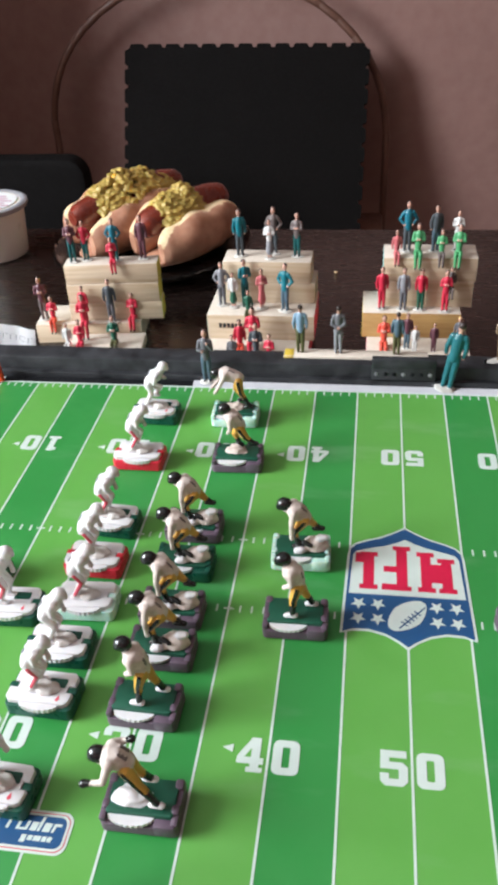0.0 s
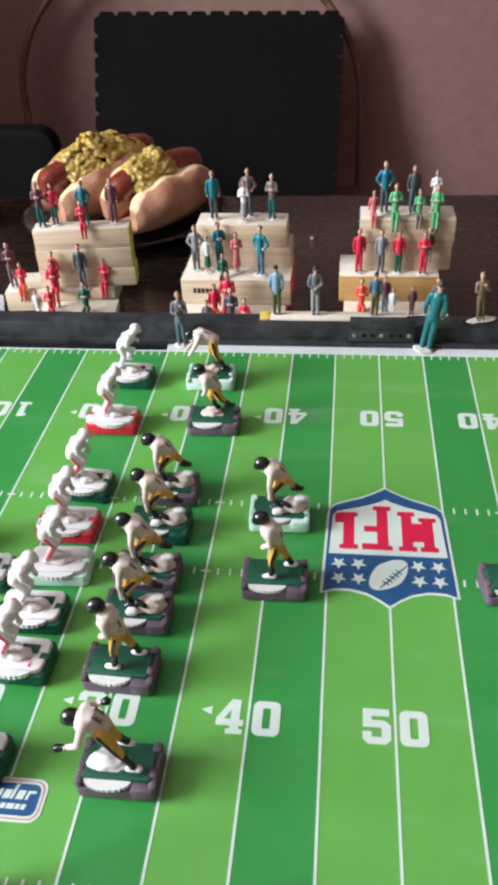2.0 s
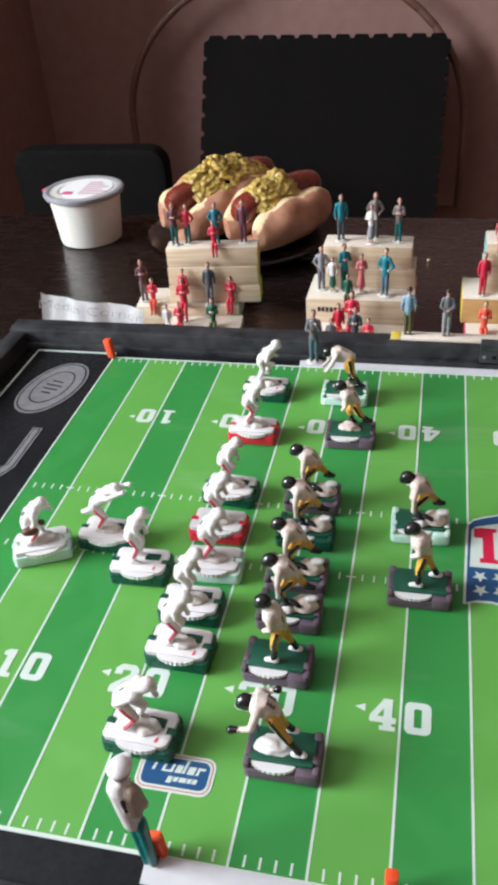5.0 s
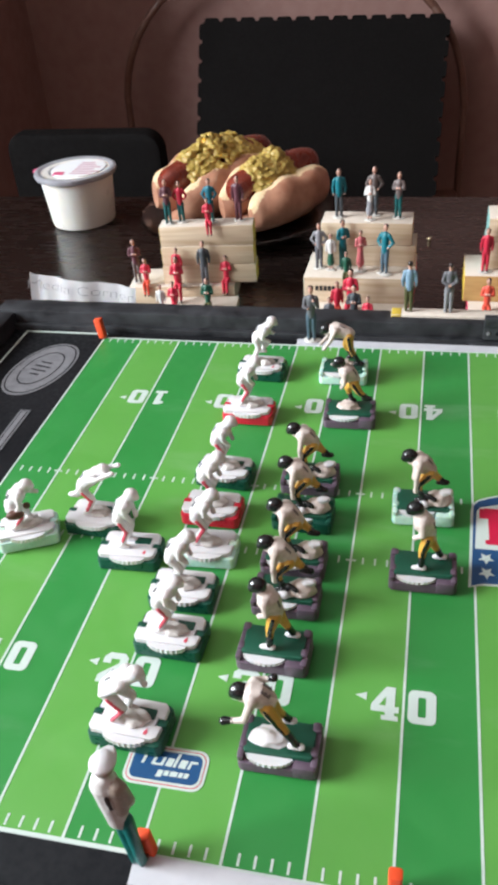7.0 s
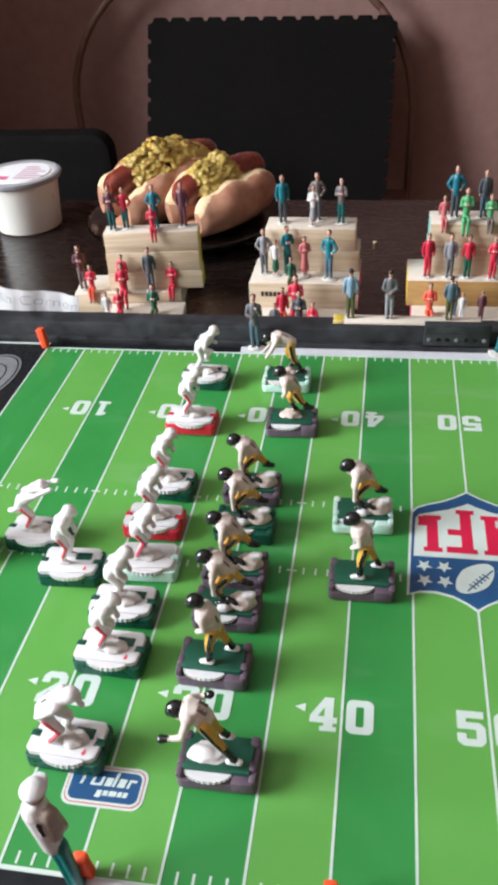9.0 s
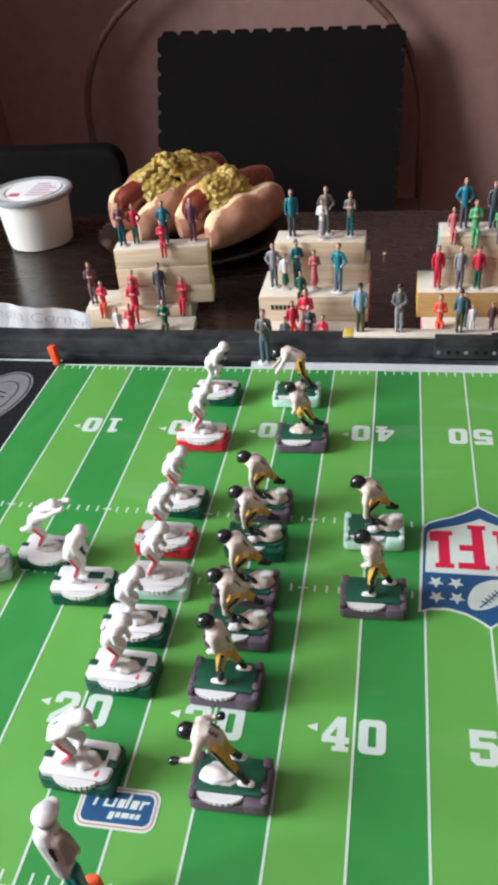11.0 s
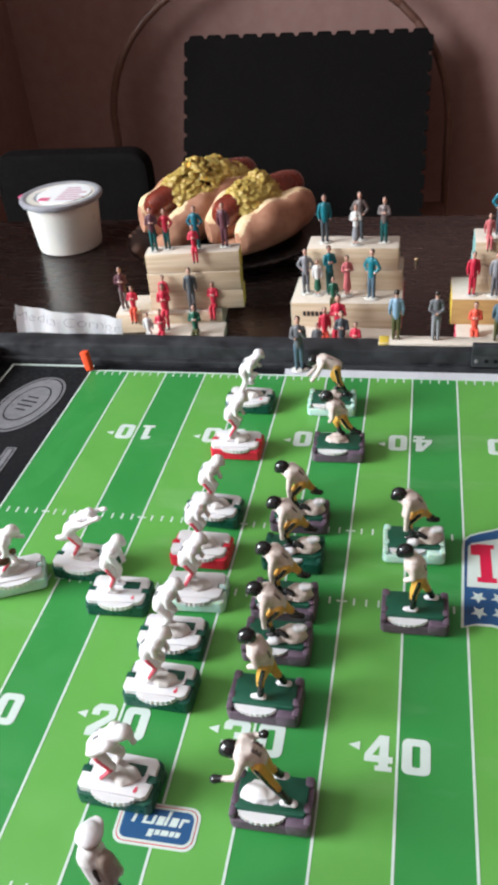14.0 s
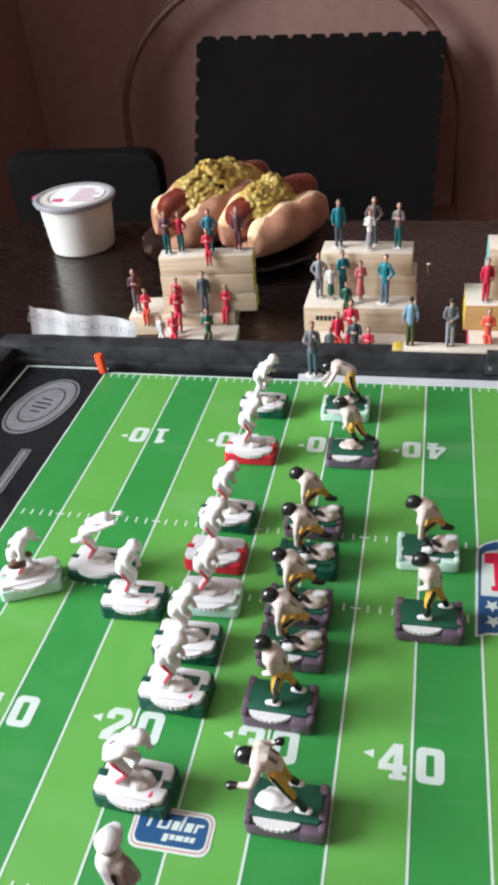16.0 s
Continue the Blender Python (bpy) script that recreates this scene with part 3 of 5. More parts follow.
# the red letter shapes stay plain bars
for x0, x1, y0, y1 in ((2.75, 3.55, -32.3, -28.3), (1.15, 1.95, -32.3, -27.6), (-0.75, 0.1, -32.3, -27.0), (-3.35, -2.5, -32.3, -27.9)):
    bm = bmesh.new()
    x0, x1 = 1.1 * x0, 1.1 * x1
    box(bm, x0, x1, y0, y1, 0.0, 0.08)
    box(bm, x0 - 0.3, x1 + 0.3, y0 - 0.01, y0 + 0.5, 0.0, 0.085)
    box(bm, x0 - 0.3, x1 + 0.3, y1 - 0.5, y1 + 0.01, 0.0, 0.085)
    part("red_bar", bm, PRINT_RED, crest, smooth=False)
for x0, x1, y0, y1 in ((1.95, 2.75, -31.2, -29.0), (-1.9, -0.75, -32.3, -31.6), (-1.75, -0.75, -30.2, -29.5), (-4.0, -3.35, -29.2, -28.0)):
    bm = bmesh.new()
    box(bm, 1.1 * x0, 1.1 * x1, y0, y1, 0.0, 0.076)
    part("red_bar", bm, PRINT_RED, crest, smooth=False)
for sx in (-1, 1):
    for cx in (2.35, 3.95):
        for cy in (-33.95, -35.55):
            bm = bmesh.new()
            pts = []
            for k in range(10):
                r = 0.68 if k % 2 == 0 else 0.29
                a = radians(-90 + 36 * k)
                pts.append((sx * cx + 0.05 * sx + r * math.cos(a), cy + r * math.sin(a)))
            slab(bm, pts, 0.0, 0.065)
            part("star", bm, PRINT_WHITE, crest, smooth=False)
bm = bmesh.new()
ang = radians(48)
pts = []
for k in range(28):
    a = 2 * math.pi * k / 28
    u, v = 2.05 * math.cos(a), 1.25 * math.sin(a) * (1 - 0.18 * abs(math.cos(a)))
    pts.append((u * math.cos(ang) - v * math.sin(ang), -35.0 + u * math.sin(ang) + v * math.cos(ang)))
slab(bm, pts, 0.0, 0.068)
part("emblem_ball", bm, PRINT_WHITE, crest, smooth=False)
bm = bmesh.new()
for u0, u1, v0, v1 in ((-1.5, 1.7, -0.5, -0.38), (-0.9, -0.78, -0.75, -0.1), (-0.5, -0.38, -0.75, -0.1), (-0.1, 0.02, -0.75, -0.1), (0.3, 0.42, -0.75, -0.1), (0.7, 0.82, -0.75, -0.1)):
    q = [(u, v) for u, v in ((u0, v0), (u1, v0), (u1, v1), (u0, v1))]
    slab(bm, [(u * math.cos(ang) - v * math.sin(ang), -35.0 + u * math.sin(ang) + v * math.cos(ang)) for u, v in q], 0.0, 0.085)
part("ball_laces", bm, PRINT_BLUE, crest, smooth=False)

badge = thing("maker_badge", 0, 0, 0)
badge.parent, badge.matrix_basis = board, Matrix.Translation((-25.0 * YD, -56.0 * YD, 0))
badge["label"] = "blue rounded maker badge printed near the sideline"
for k, (grow, m) in enumerate(((0.0, PRINT_WHITE), (0.17, PRINT_RED), (0.23, PRINT_WHITE), (0.40, PRINT_BLUE))):
    bm = bmesh.new()
    slab(bm, rounded(-2.75 + grow, 2.75 - grow, -1.45 + grow, 1.45 - grow, 0.75 - grow * 0.6), 0.0, 0.03 + 0.012 * k)
    part("badge_panel", bm, m, badge, smooth=False)
# the badge's writing stays plain slanted bars
for x0, w, y0, y1 in ((-1.75, 0.2, 0.0, 1.0), (-1.55, 0.45, 0.6, 0.75), (-1.05, 0.2, 0.0, 0.62), (-0.85, 0.4, 0.0, 0.15), (-0.45, 0.2, 0.0, 0.62), (-0.1, 0.45, 0.0, 0.6), (0.42, 0.2, 0.0, 1.0),
                      (0.78, 0.5, 0.0, 0.6), (1.42, 0.18, 0.0, 0.6), (1.6, 0.35, 0.42, 0.6), (-0.35, 0.36, -0.8, -0.3), (0.1, 0.32, -0.65, -0.3), (0.5, 0.5, -0.65, -0.3), (1.08, 0.3, -0.65, -0.3), (1.45, 0.3, -0.65, -0.3)):
    bm = bmesh.new()
    slab(bm, [(x0 + 0.22 * y0, y0), (x0 + w + 0.22 * y0, y0), (x0 + w + 0.22 * y1, y1), (x0 + 0.22 * y1, y1)], 0.0, 0.075)
    part("badge_bar", bm, PRINT_WHITE, badge, smooth=False)

# grey oval emblem and outlined stroke in the black end zone
oval = thing("end_zone_emblem", 0, 0, 0)
oval.parent, oval.matrix_basis = board, Matrix.Translation((-55.25 * YD, -7.7 * YD, 0)) @ Matrix.Rotation(radians(-12), 4, "Z") @ Matrix.Diagonal((1.10, 1.07, 1.0, 1.0))
oval["label"] = "grey oval emblem printed in the black end zone"
for a, b, z, m in ((3.25, 5.7, 0.02, PRINT_GREY), (3.0, 5.4, 0.032, PRINT_BLACK), (2.85, 5.2, 0.044, PRINT_GREY), (2.0, 3.6, 0.056, PRINT_BLACK), (1.85, 3.4, 0.068, PRINT_GREY)):
    bm = bmesh.new()
    slab(bm, [(a * math.copysign(abs(math.cos(t)) ** 0.9, math.cos(t)), b * math.sin(t)) for t in (2 * math.pi * k / 40 for k in range(40))], -0.05, z)
    part("oval_ring", bm, m, oval, smooth=False)
for i in range(4):
    bm = bmesh.new()
    w = (0.6, 0.95, 1.0, 0.7)[i]
    box(bm, -w, w, -1.5 + 0.85 * i, -1.25 + 0.85 * i, 0.0, 0.082)
    part("emblem_bar", bm, PRINT_BLACK, oval, smooth=False)
for w, z, m in ((0.62, 0.02, PRINT_GREY), (0.40, 0.034, PRINT_BLACK), (0.28, 0.046, PRINT_GREY)):
    bm = bmesh.new()
    slab(bm, [(-53.2 - w, -16.6 - 0.62 + w), (-53.2 + w, -16.6 - 0.62 + w), (-53.2 + w, -24.0), (-54.2 + w, -26.0 - 0.2), (-57.8, -26.4 - w), (-57.8, -26.4 + w), (-54.9, -26.0 + w), (-53.2 - w, -23.8)], -0.05, z)
    part("end_zone_stroke", bm, m, board, smooth=False)


def worn_bar(bm, x0, x1, y0, y1, z0, z1, steps, wobble, bevel):
    """A long bar whose top edge is a little uneven."""
    for k in range(steps):
        xa, xb = x0 + (x1 - x0) * k / steps, x0 + (x1 - x0) * (k + 1) / steps
        box(bm, xa, xb, y0, y1, z0, z1)
    bmesh.ops.remove_doubles(bm, verts=bm.verts, dist=1e-4)
    dup = [f for f in bm.faces if abs(f.normal.x) > 0.99 and x0 + 0.01 < f.calc_center_median().x < x1 - 0.01]
    bmesh.ops.delete(bm, geom=dup, context="FACES")
    for v in bm.verts:
        if v.co.z > (z0 + z1) / 2:
            v.co.z += wobble * noise.noise(Vector((v.co.x * 0.3, v.co.y, 1)))
            v.co.y += wobble * noise.noise(Vector((v.co.x * 0.4, v.co.y, 7)))
    bmesh.ops.bevel(bm, geom=[e for e in bm.edges if e.calc_length() > 0.01 and abs((e.verts[0].co - e.verts[1].co).normalized().x) > 0.8], offset=bevel, segments=2, affect="EDGES", profile=0.5)


bm = bmesh.new()
worn_bar(bm, -65.5, 65.5, 2.45, 5.6, -8.0, 2.48, 60, 0.12, 0.25)
part("far_rail", bm, RAIL_BLACK, board, "worn black rail along the far sideline")
bm = bmesh.new()
worn_bar(bm, -64.5, 64.5, 1.75, 2.45, -0.3, 0.75, 50, 0.10, 0.12)
part("rail_ledge", bm, RAIL_BLACK, board)
for s in (-1, 1):
    bm = bmesh.new()
    box(bm, min(s * 63.0, s * 65.5), max(s * 63.0, s * 65.5), NEAR - 6.9, 2.45, -8.0, 2.2, bevel=0.3)
    part("end_rail", bm, RAIL_BLACK, board)
bm = bmesh.new()
box(bm, -63.0, 63.0, NEAR - 6.8, NEAR - 3.4, -8.0, 0.5, bevel=0.25)
part("near_rail", bm, RAIL_BLACK, board)


def strip(x0, x1, y0, y1, label):
    bm = bmesh.new()
    slab(bm, [(x0, y0), (x1, y0), (x1, y1), (x0 - 0.1, y1)], 0.02, 0.12)
    ob = part("card_strip", bm, CARD_WHITE, smooth=False)
    ob.matrix_basis = Matrix.Translation(P(0, 0, 0))
    return tagged(ob, label, "card strip", "white card strips along the sidelines")


strip(-25.2, 50, 0.34, 1.72, "narrow white card strip along the far sideline")
strip(-25.1, 50, NEAR - 2.0, NEAR - 0.2, "white card strip along the near sideline")


# ---- small orange markers ----
def pylon(x, y, z, lean_x, lean_y, size=1.0):
    bm = bmesh.new()
    for a, b in ((0.0, 2.5),):
        ring = rounded(-0.55, 0.55, -0.5, 0.5, 0.25, 3)
        slab(bm, ring, a, b, bevel=0.1)
    for v in bm.verts:
        k = 0.82 + 0.10 * v.co.z / 2.5
        v.co.x, v.co.y = v.co.x * k, v.co.y * k
    bmesh.ops.scale(bm, vec=(size,) * 3, verts=bm.verts)
    ob = part("sideline_pylon", bm, PYLON_ORANGE)
    ob.matrix_basis = Matrix.Translation(P(x, y, z)) @ Matrix.Rotation(radians(lean_x), 4, "Y") @ Matrix.Rotation(radians(lean_y), 4, "X")
    return tagged(ob, "small bright orange foam pylon on the sideline", "pylon", "orange sideline pylons")


pylon(-50.2, 0.35, 0.1, -9, -5)
pylon(-24.3, NEAR + 0.1, 0.1, -5, 3, 0.85)
pylon(-9.9, NEAR + 0.3, 0.1, 0, 0, 0.8)
pylon(50.2, 0.35, 0.1, 8, -5)


# ---- player bases ----
def scalloped(cx, cy, rx, ry, z0, z1, bm, a0=180, a1=360, teeth=13, mat=0):
    pts = []
    n = teeth * 4
    for k in range(n + 1):
        a = radians(a0 + (a1 - a0) * k / n)
        r = 1 + 0.045 * math.cos(2 * math.pi * k / 4)
        pts.append((cx + rx * r * math.cos(a), cy + ry * r * math.sin(a)))
    slab(bm, pts, z0, z1, mat)


def base_dark(rim, plate, label, x, y, turn):
    """A low tray with corner posts, a painted plate let into it and a white toothed dial showing in front."""
    b = thing("vibrating_game_piece", x, y, 0.03, turn, label, "game piece", "plastic pieces under the players")
    bm = bmesh.new()
    slab(bm, rounded(-2.65, 2.65, -1.65, 1.65, 0.45), 0.12, 0.95, bevel=0.12)
    part("tray", bm, rim, b)
    bm = bmesh.new()
    slab(bm, rounded(-2.25, 2.25, -1.12, 1.45, 0.2), 0.9, 1.62, bevel=0.1)
    part("plate", bm, plate, b)
    for sx in (-1, 1):
        bm = bmesh.new()
        box(bm, min(sx * 2.15, sx * 2.62), max(sx * 2.15, sx * 2.62), -1.55, 1.55, 0.9, 1.45, bevel=0.13)
        box(bm, min(sx * 1.95, sx * 2.6), max(sx * 1.95, sx * 2.6), 0.85, 1.6, 1.0, 1.72, bevel=0.2)
        box(bm, min(sx * 2.05, sx * 2.6), max(sx * 2.05, sx * 2.6), -0.9, -0.2, 1.0, 1.68, bevel=0.18)
        part("end_clip", bm, rim, b)
    bm = bmesh.new()
    box(bm, 1.05, 2.45, -1.74, -1.1, 0.3, 1.32, bevel=0.1)
    part("front_stop", bm, rim, b)
    bm = bmesh.new()
    scalloped(-0.55, -1.0, 1.55, 0.82, 1.08, 1.34, bm)
    part("dial", bm, PLASTIC_WHITE, b, "white toothed dial")
    for dx in (-1.6, 0.0, 1.6):
        bm = bmesh.new()
        box(bm, dx - 0.25, dx + 0.25, -1.2, 1.2, 0.0, 0.14)
        part("runner", bm, rim, b)
    return b


def base_white(rim, label, x, y, turn, slot=True):
    """A low tray under a white plate with notches, a slot and a toothed front lip."""
    b = thing("vibrating_game_piece", x, y, 0.03, turn, label, "game piece", "plastic pieces under the players")
    bm = bmesh.new()
    slab(bm, rounded(-2.65, 2.65, -1.65, 1.65, 0.45), 0.12, 1.2, bevel=0.12)
    part("tray", bm, rim, b)
    bm = bmesh.new()
    out = [(-2.35, 0.35), (-2.35, 1.2), (-2.1, 1.5), (2.1, 1.5), (2.4, 1.2), (2.4, 0.3), (1.95, 0.3), (1.95, -0.3), (2.4, -0.3), (2.3, -1.15), (1.95, -1.4), (-2.3, -1.4), (-2.55, -1.1), (-2.55, -0.25), (-1.95, -0.25), (-1.95, 0.35)]
    slab(bm, out[::-1], 1.2, 1.62, bevel=0.08)
    part("plate", bm, PLASTIC_WHITE, b, "white notched plate")
    bm = bmesh.new()
    scalloped(0.1, -1.2, 1.6, 0.80, 1.12, 1.50, bm)
    part("dial", bm, PLASTIC_WHITE, b, "white toothed dial")
    if rim is BASE_GREEN and int(abs(x * 10)) % 2 == 0:
        bm = bmesh.new()
        slab(bm, [(1.36, -1.12), (1.52, -1.14), (1.62, -0.98), (1.50, -0.62), (1.34, -0.96)], 1.6, 1.645)
        part("red_dab", bm, FIG_RED, b, "small red paint dab")
    if slot:
        bm = bmesh.new()
        slab(bm, rounded(0.35, 1.75, 0.05, 0.85, 0.08, 2), 1.6, 1.64)
        part("slot", bm, rim, b)
    for sx in (-1, 1):
        bm = bmesh.new()
        box(bm, min(sx * 1.98, sx * 2.68), max(sx * 1.98, sx * 2.68), -0.25, 0.28, 0.9, 1.56, bevel=0.1)
        part("end_clip", bm, rim, b)
    for dx in (-1.6, 0.0, 1.6):
        bm = bmesh.new()
        box(bm, dx - 0.25, dx + 0.25, -1.2, 1.2, 0.0, 0.14)
        part("runner", bm, rim, b)
    return b


# ---- player figures: each one mesh; forward is +x ----
POSES = dict(
    # head, neck, hip, then knee and foot of both legs, then elbow and hand of both arms
    crouch=dict(head=(1.0, 0, 5.2), neck=(0.6, 0, 4.65), hip=(-0.5, 0, 3.0), legs=(((0.15, -0.42, 1.95), (-0.75, -0.55, 0.25)), ((0.25, 0.42, 1.95), (-0.5, 0.55, 0.25))),
                arms=(((0.35, -0.8, 3.5), (0.75, -0.5, 2.8)), ((0.45, 0.8, 3.5), (0.85, 0.45, 2.9)))),
    low=dict(head=(1.5, 0, 4.75), neck=(0.85, 0, 4.45), hip=(-0.2, 0, 3.2), legs=(((-0.8, -0.5, 2.3), (-1.6, -0.55, 1.6)), ((0.7, 0.5, 2.0), (0.2, 0.6, 0.5))),
             arms=(((0.9, -0.95, 3.1), (1.0, -0.6, 1.9)), ((0.85, 1.0, 3.0), (0.85, 0.8, 1.5)))),
    lean=dict(head=(1.2, 0, 5.3), neck=(0.75, 0, 4.7), hip=(-0.3, 0, 3.1), legs=(((0.4, -0.5, 2.0), (-0.1, -0.6, 0.5)), ((-0.9, 0.5, 2.1), (-1.8, 0.6, 1.5))),
              arms=(((0.7, -0.95, 3.4), (0.95, -0.5, 2.6)), ((0.6, 0.95, 3.4), (0.9, 0.6, 2.7)))),
    stoop=dict(head=(2.05, 0, 4.5), neck=(1.4, 0, 4.6), hip=(-0.45, 0, 3.75), legs=(((0.0, -0.5, 2.3), (-0.8, -0.55, 0.8)), ((-0.7, 0.5, 2.3), (-1.7, 0.6, 0.6))),
               arms=(((1.75, -0.95, 3.3), (2.7, -0.6, 2.3)), ((1.6, 0.95, 3.3), (2.2, 0.6, 2.3)))),
    stride=dict(head=(1.4, 0, 5.3), neck=(0.9, 0, 4.6), hip=(-0.4, 0, 3.0), legs=(((-0.2, -0.4, 1.9), (-1.0, -0.5, 0.25)), ((0.5, 0.4, 2.1), (-0.2, 0.5, 1.2))),
                arms=(((0.4, -0.85, 3.4), (1.1, -0.6, 3.0)), ((0.7, 0.85, 3.5), (1.3, 0.5, 3.5)))),
    stand=dict(head=(1.0, 0, 5.7), neck=(0.5, 0, 4.95), hip=(-0.1, 0, 3.1), legs=(((-0.55, -0.45, 1.8), (-1.3, -0.6, 0.3)), ((0.25, 0.45, 1.75), (0.3, 0.75, 0.25))),
               arms=(((0.3, -0.95, 3.8), (0.8, -0.6, 3.2)), ((0.3, 0.95, 3.8), (0.9, 0.6, 3.2)))),
    run=dict(head=(2.5, 0, 4.4), neck=(1.75, 0, 4.5), hip=(0.75, 0, 3.6), legs=(((0.3, -0.45, 2.2), (-0.5, -0.7, 1.0)), ((0.05, 0.5, 2.2), (-1.2, 0.75, 0.45))),
             arms=(((1.1, -1.05, 4.4), (0.5, -1.05, 4.7)), ((2.05, 1.1, 3.0), (3.45, 1.0, 2.5)))),
    reach=dict(head=(1.6, 0, 5.0), neck=(0.85, 0, 4.5), hip=(-0.7, 0, 2.8), legs=(((0.2, -0.5, 1.8), (-0.6, -0.6, 0.25)), ((-1.3, 0.5, 1.8), (-2.3, 0.6, 1.2))),
               arms=(((1.2, -0.9, 4.4), (2.6, -0.5, 5.0)), ((1.3, 0.9, 4.4), (2.9, 0.4, 5.3)))),
    upright=dict(head=(0.95, 0, 5.55), neck=(0.55, 0, 5.05), hip=(-0.4, 0, 3.1), legs=(((0.15, -0.4, 1.9), (-0.55, -0.5, 0.25)), ((0.25, 0.4, 1.9), (-0.2, 0.5, 0.25))),
                 arms=(((0.4, -0.75, 3.8), (0.75, -0.45, 3.0)), ((0.5, 0.75, 3.8), (0.85, 0.4, 3.0)))),
    bend=dict(head=(1.2, 0, 4.95), neck=(0.55, 0, 4.4), hip=(-1.1, 0, 2.75), legs=(((0.0, -0.55, 1.6), (-0.95, -0.6, 0.25)), ((0.2, 0.55, 1.6), (-0.4, 0.6, 0.25))),
              arms=(((-0.6, -0.95, 3.6), (-1.2, -0.8, 3.1)), ((0.8, 0.9, 3.4), (1.3, 0.6, 3.0)))),
    carry=dict(head=(0.9, 0, 4.3), neck=(0.3, 0, 3.9), hip=(-0.8, 0, 2.3), legs=(((-0.1, -0.5, 1.4), (-0.9, -0.6, 0.25)), ((0.2, 0.5, 1.3), (0.3, 0.6, 0.25))),
               arms=(((0.0, -1.0, 2.7), (-0.5, -1.2, 2.2)), ((0.9, 0.9, 2.9), (1.5, 0.5, 3.0)))),
)


def player(pose_name, dark, x, y, turn, label, spread=1.0):
    """A moulded player standing on its base. Slots: helmet, jersey, trousers, lower legs, shoes, stand, trim."""
    p = POSES[pose_name]
    wear = random.Random(int(abs(x * 31 + y * 17)))
    mats = [FIG_BLACK, FIG_CREAM, FIG_GOLD, FIG_BLACK, PLASTIC_WHITE, FIG_CREAM, FIG_BLACK, FIG_CREAM, FIG_BROWN, PLASTIC_WHITE, CLOTH["taupe"]] if dark else [FIG_WHITE, FIG_WHITE, FIG_WHITE, FIG_WHITE, FIG_WHITE, FIG_SHADE, FIG_RED, FIG_WHITE, FIG_BROWN, FIG_WHITE, CLOTH["steel"]]
    if pose_name == "run":
        mats[7] = FIG_BLACK
    if pose_name in ("low", "lean", "stoop"):
        mats[4] = FIG_BLACK
    bm = bmesh.new()
    head, neck, hip = Vector(p["head"]), Vector(p["neck"]), Vector(p["hip"])
    chest = neck * 0.72 + hip * 0.28
    # helmet with a face guard
    ball(bm, head, 0.63 if dark else 0.56, 0, (1.1, 0.92, 1.0))
    ball(bm, head + Vector((0.34, 0, -0.3)), 0.42 if dark else 0.34, 0, (1.0, 0.95, 0.9))
    limb(bm, head + Vector((-0.2, 0, -0.45)), neck, 0.45, 0.5, 1)
    # torso, shoulder pads, hips
    limb(bm, chest, hip + Vector((0, 0, 0.25)), 0.86 if dark else 0.74, 0.66 if dark else 0.6, 1, 14)
    for s in (-1, 1):
        ball(bm, chest + Vector((0.15, s * 0.62, 0.24)), 0.52, 1, (1.0, 0.85, 0.8))
        limb(bm, hip + Vector((0, s * 0.32, 0.1)), hip + Vector((-0.1, s * 0.32, -0.1)), 0.52, 0.48, 2, 12)
    for s, (elbow, hand) in zip((-1, 1), p["arms"]):
        sh = chest + Vector((0.1, s * 0.78, 0.22))
        limb(bm, sh, elbow, 0.34, 0.25, 1)
        mid = Vector(elbow).lerp(Vector(hand), 0.55)
        limb(bm, elbow, mid, 0.24, 0.21, 1 if not dark or pose_name == "run" else 7)
        limb(bm, mid, hand, 0.20, 0.32 if pose_name == "run" else 0.24, 7)
    for s, (knee, foot) in zip((-1, 1), p["legs"]):
        k, ft = Vector(knee), Vector(foot)
        limb(bm, hip + Vector((0, s * 0.36, -0.05)), k, 0.52 if dark else 0.44, 0.36 if dark else 0.33, 2)
        m1 = k.lerp(ft, 0.35)
        limb(bm, k, m1, 0.34, 0.30, 2)
        limb(bm, m1, ft, 0.30, 0.23, 3)
        limb(bm, ft + Vector((-0.2, 0, -0.02)), ft + Vector((0.55, 0, -0.06)), 0.27, 0.22, 4)
        # stripe down the outer side of the trousers, worn off in places on the white team
        if dark:
            limb(bm, hip + Vector((0.0, s * 0.76, 0.0)), k + Vector((0.0, s * 0.27, 0.0)), 0.19, 0.16, 6, 8)
            limb(bm, k + Vector((0.0, s * 0.27, 0.0)), m1 + Vector((0, s * 0.22, 0)), 0.16, 0.14, 6, 8)
        elif wear.random() < 0.9:
            limb(bm, k + Vector((0.0, s * 0.26, 0)), k.lerp(ft, wear.uniform(0.7, 0.98)) + Vector((0, s * 0.18, 0.1)), 0.17, 0.14, 6, 8)
            if wear.random() < 0.85:
                h0 = hip + Vector((0.0, s * 0.68, 0.0))
                limb(bm, h0.lerp(k, 0.2) + Vector((0, s * 0.12, 0)), k + Vector((0.0, s * 0.27, 0.0)), 0.16, 0.15, 6, 8)
    # moulded stand
    if pose_name == "run":
        ball(bm, (0.75, 0.1, 0.05), 1.0, 9, (1.35, 0.8, 0.42), sub=3, rough=0.4, seed=x)
    elif pose_name == "low":
        ball(bm, (-1.15, 0.15, 0.1), 1.0, 5, (1.15, 0.85, 1.05), sub=3, rough=0.16, seed=x)
        ball(bm, (-0.1, 0.35, 0.05), 1.0, 5, (0.85, 0.7, 0.5), sub=3, rough=0.16, seed=x + 3)
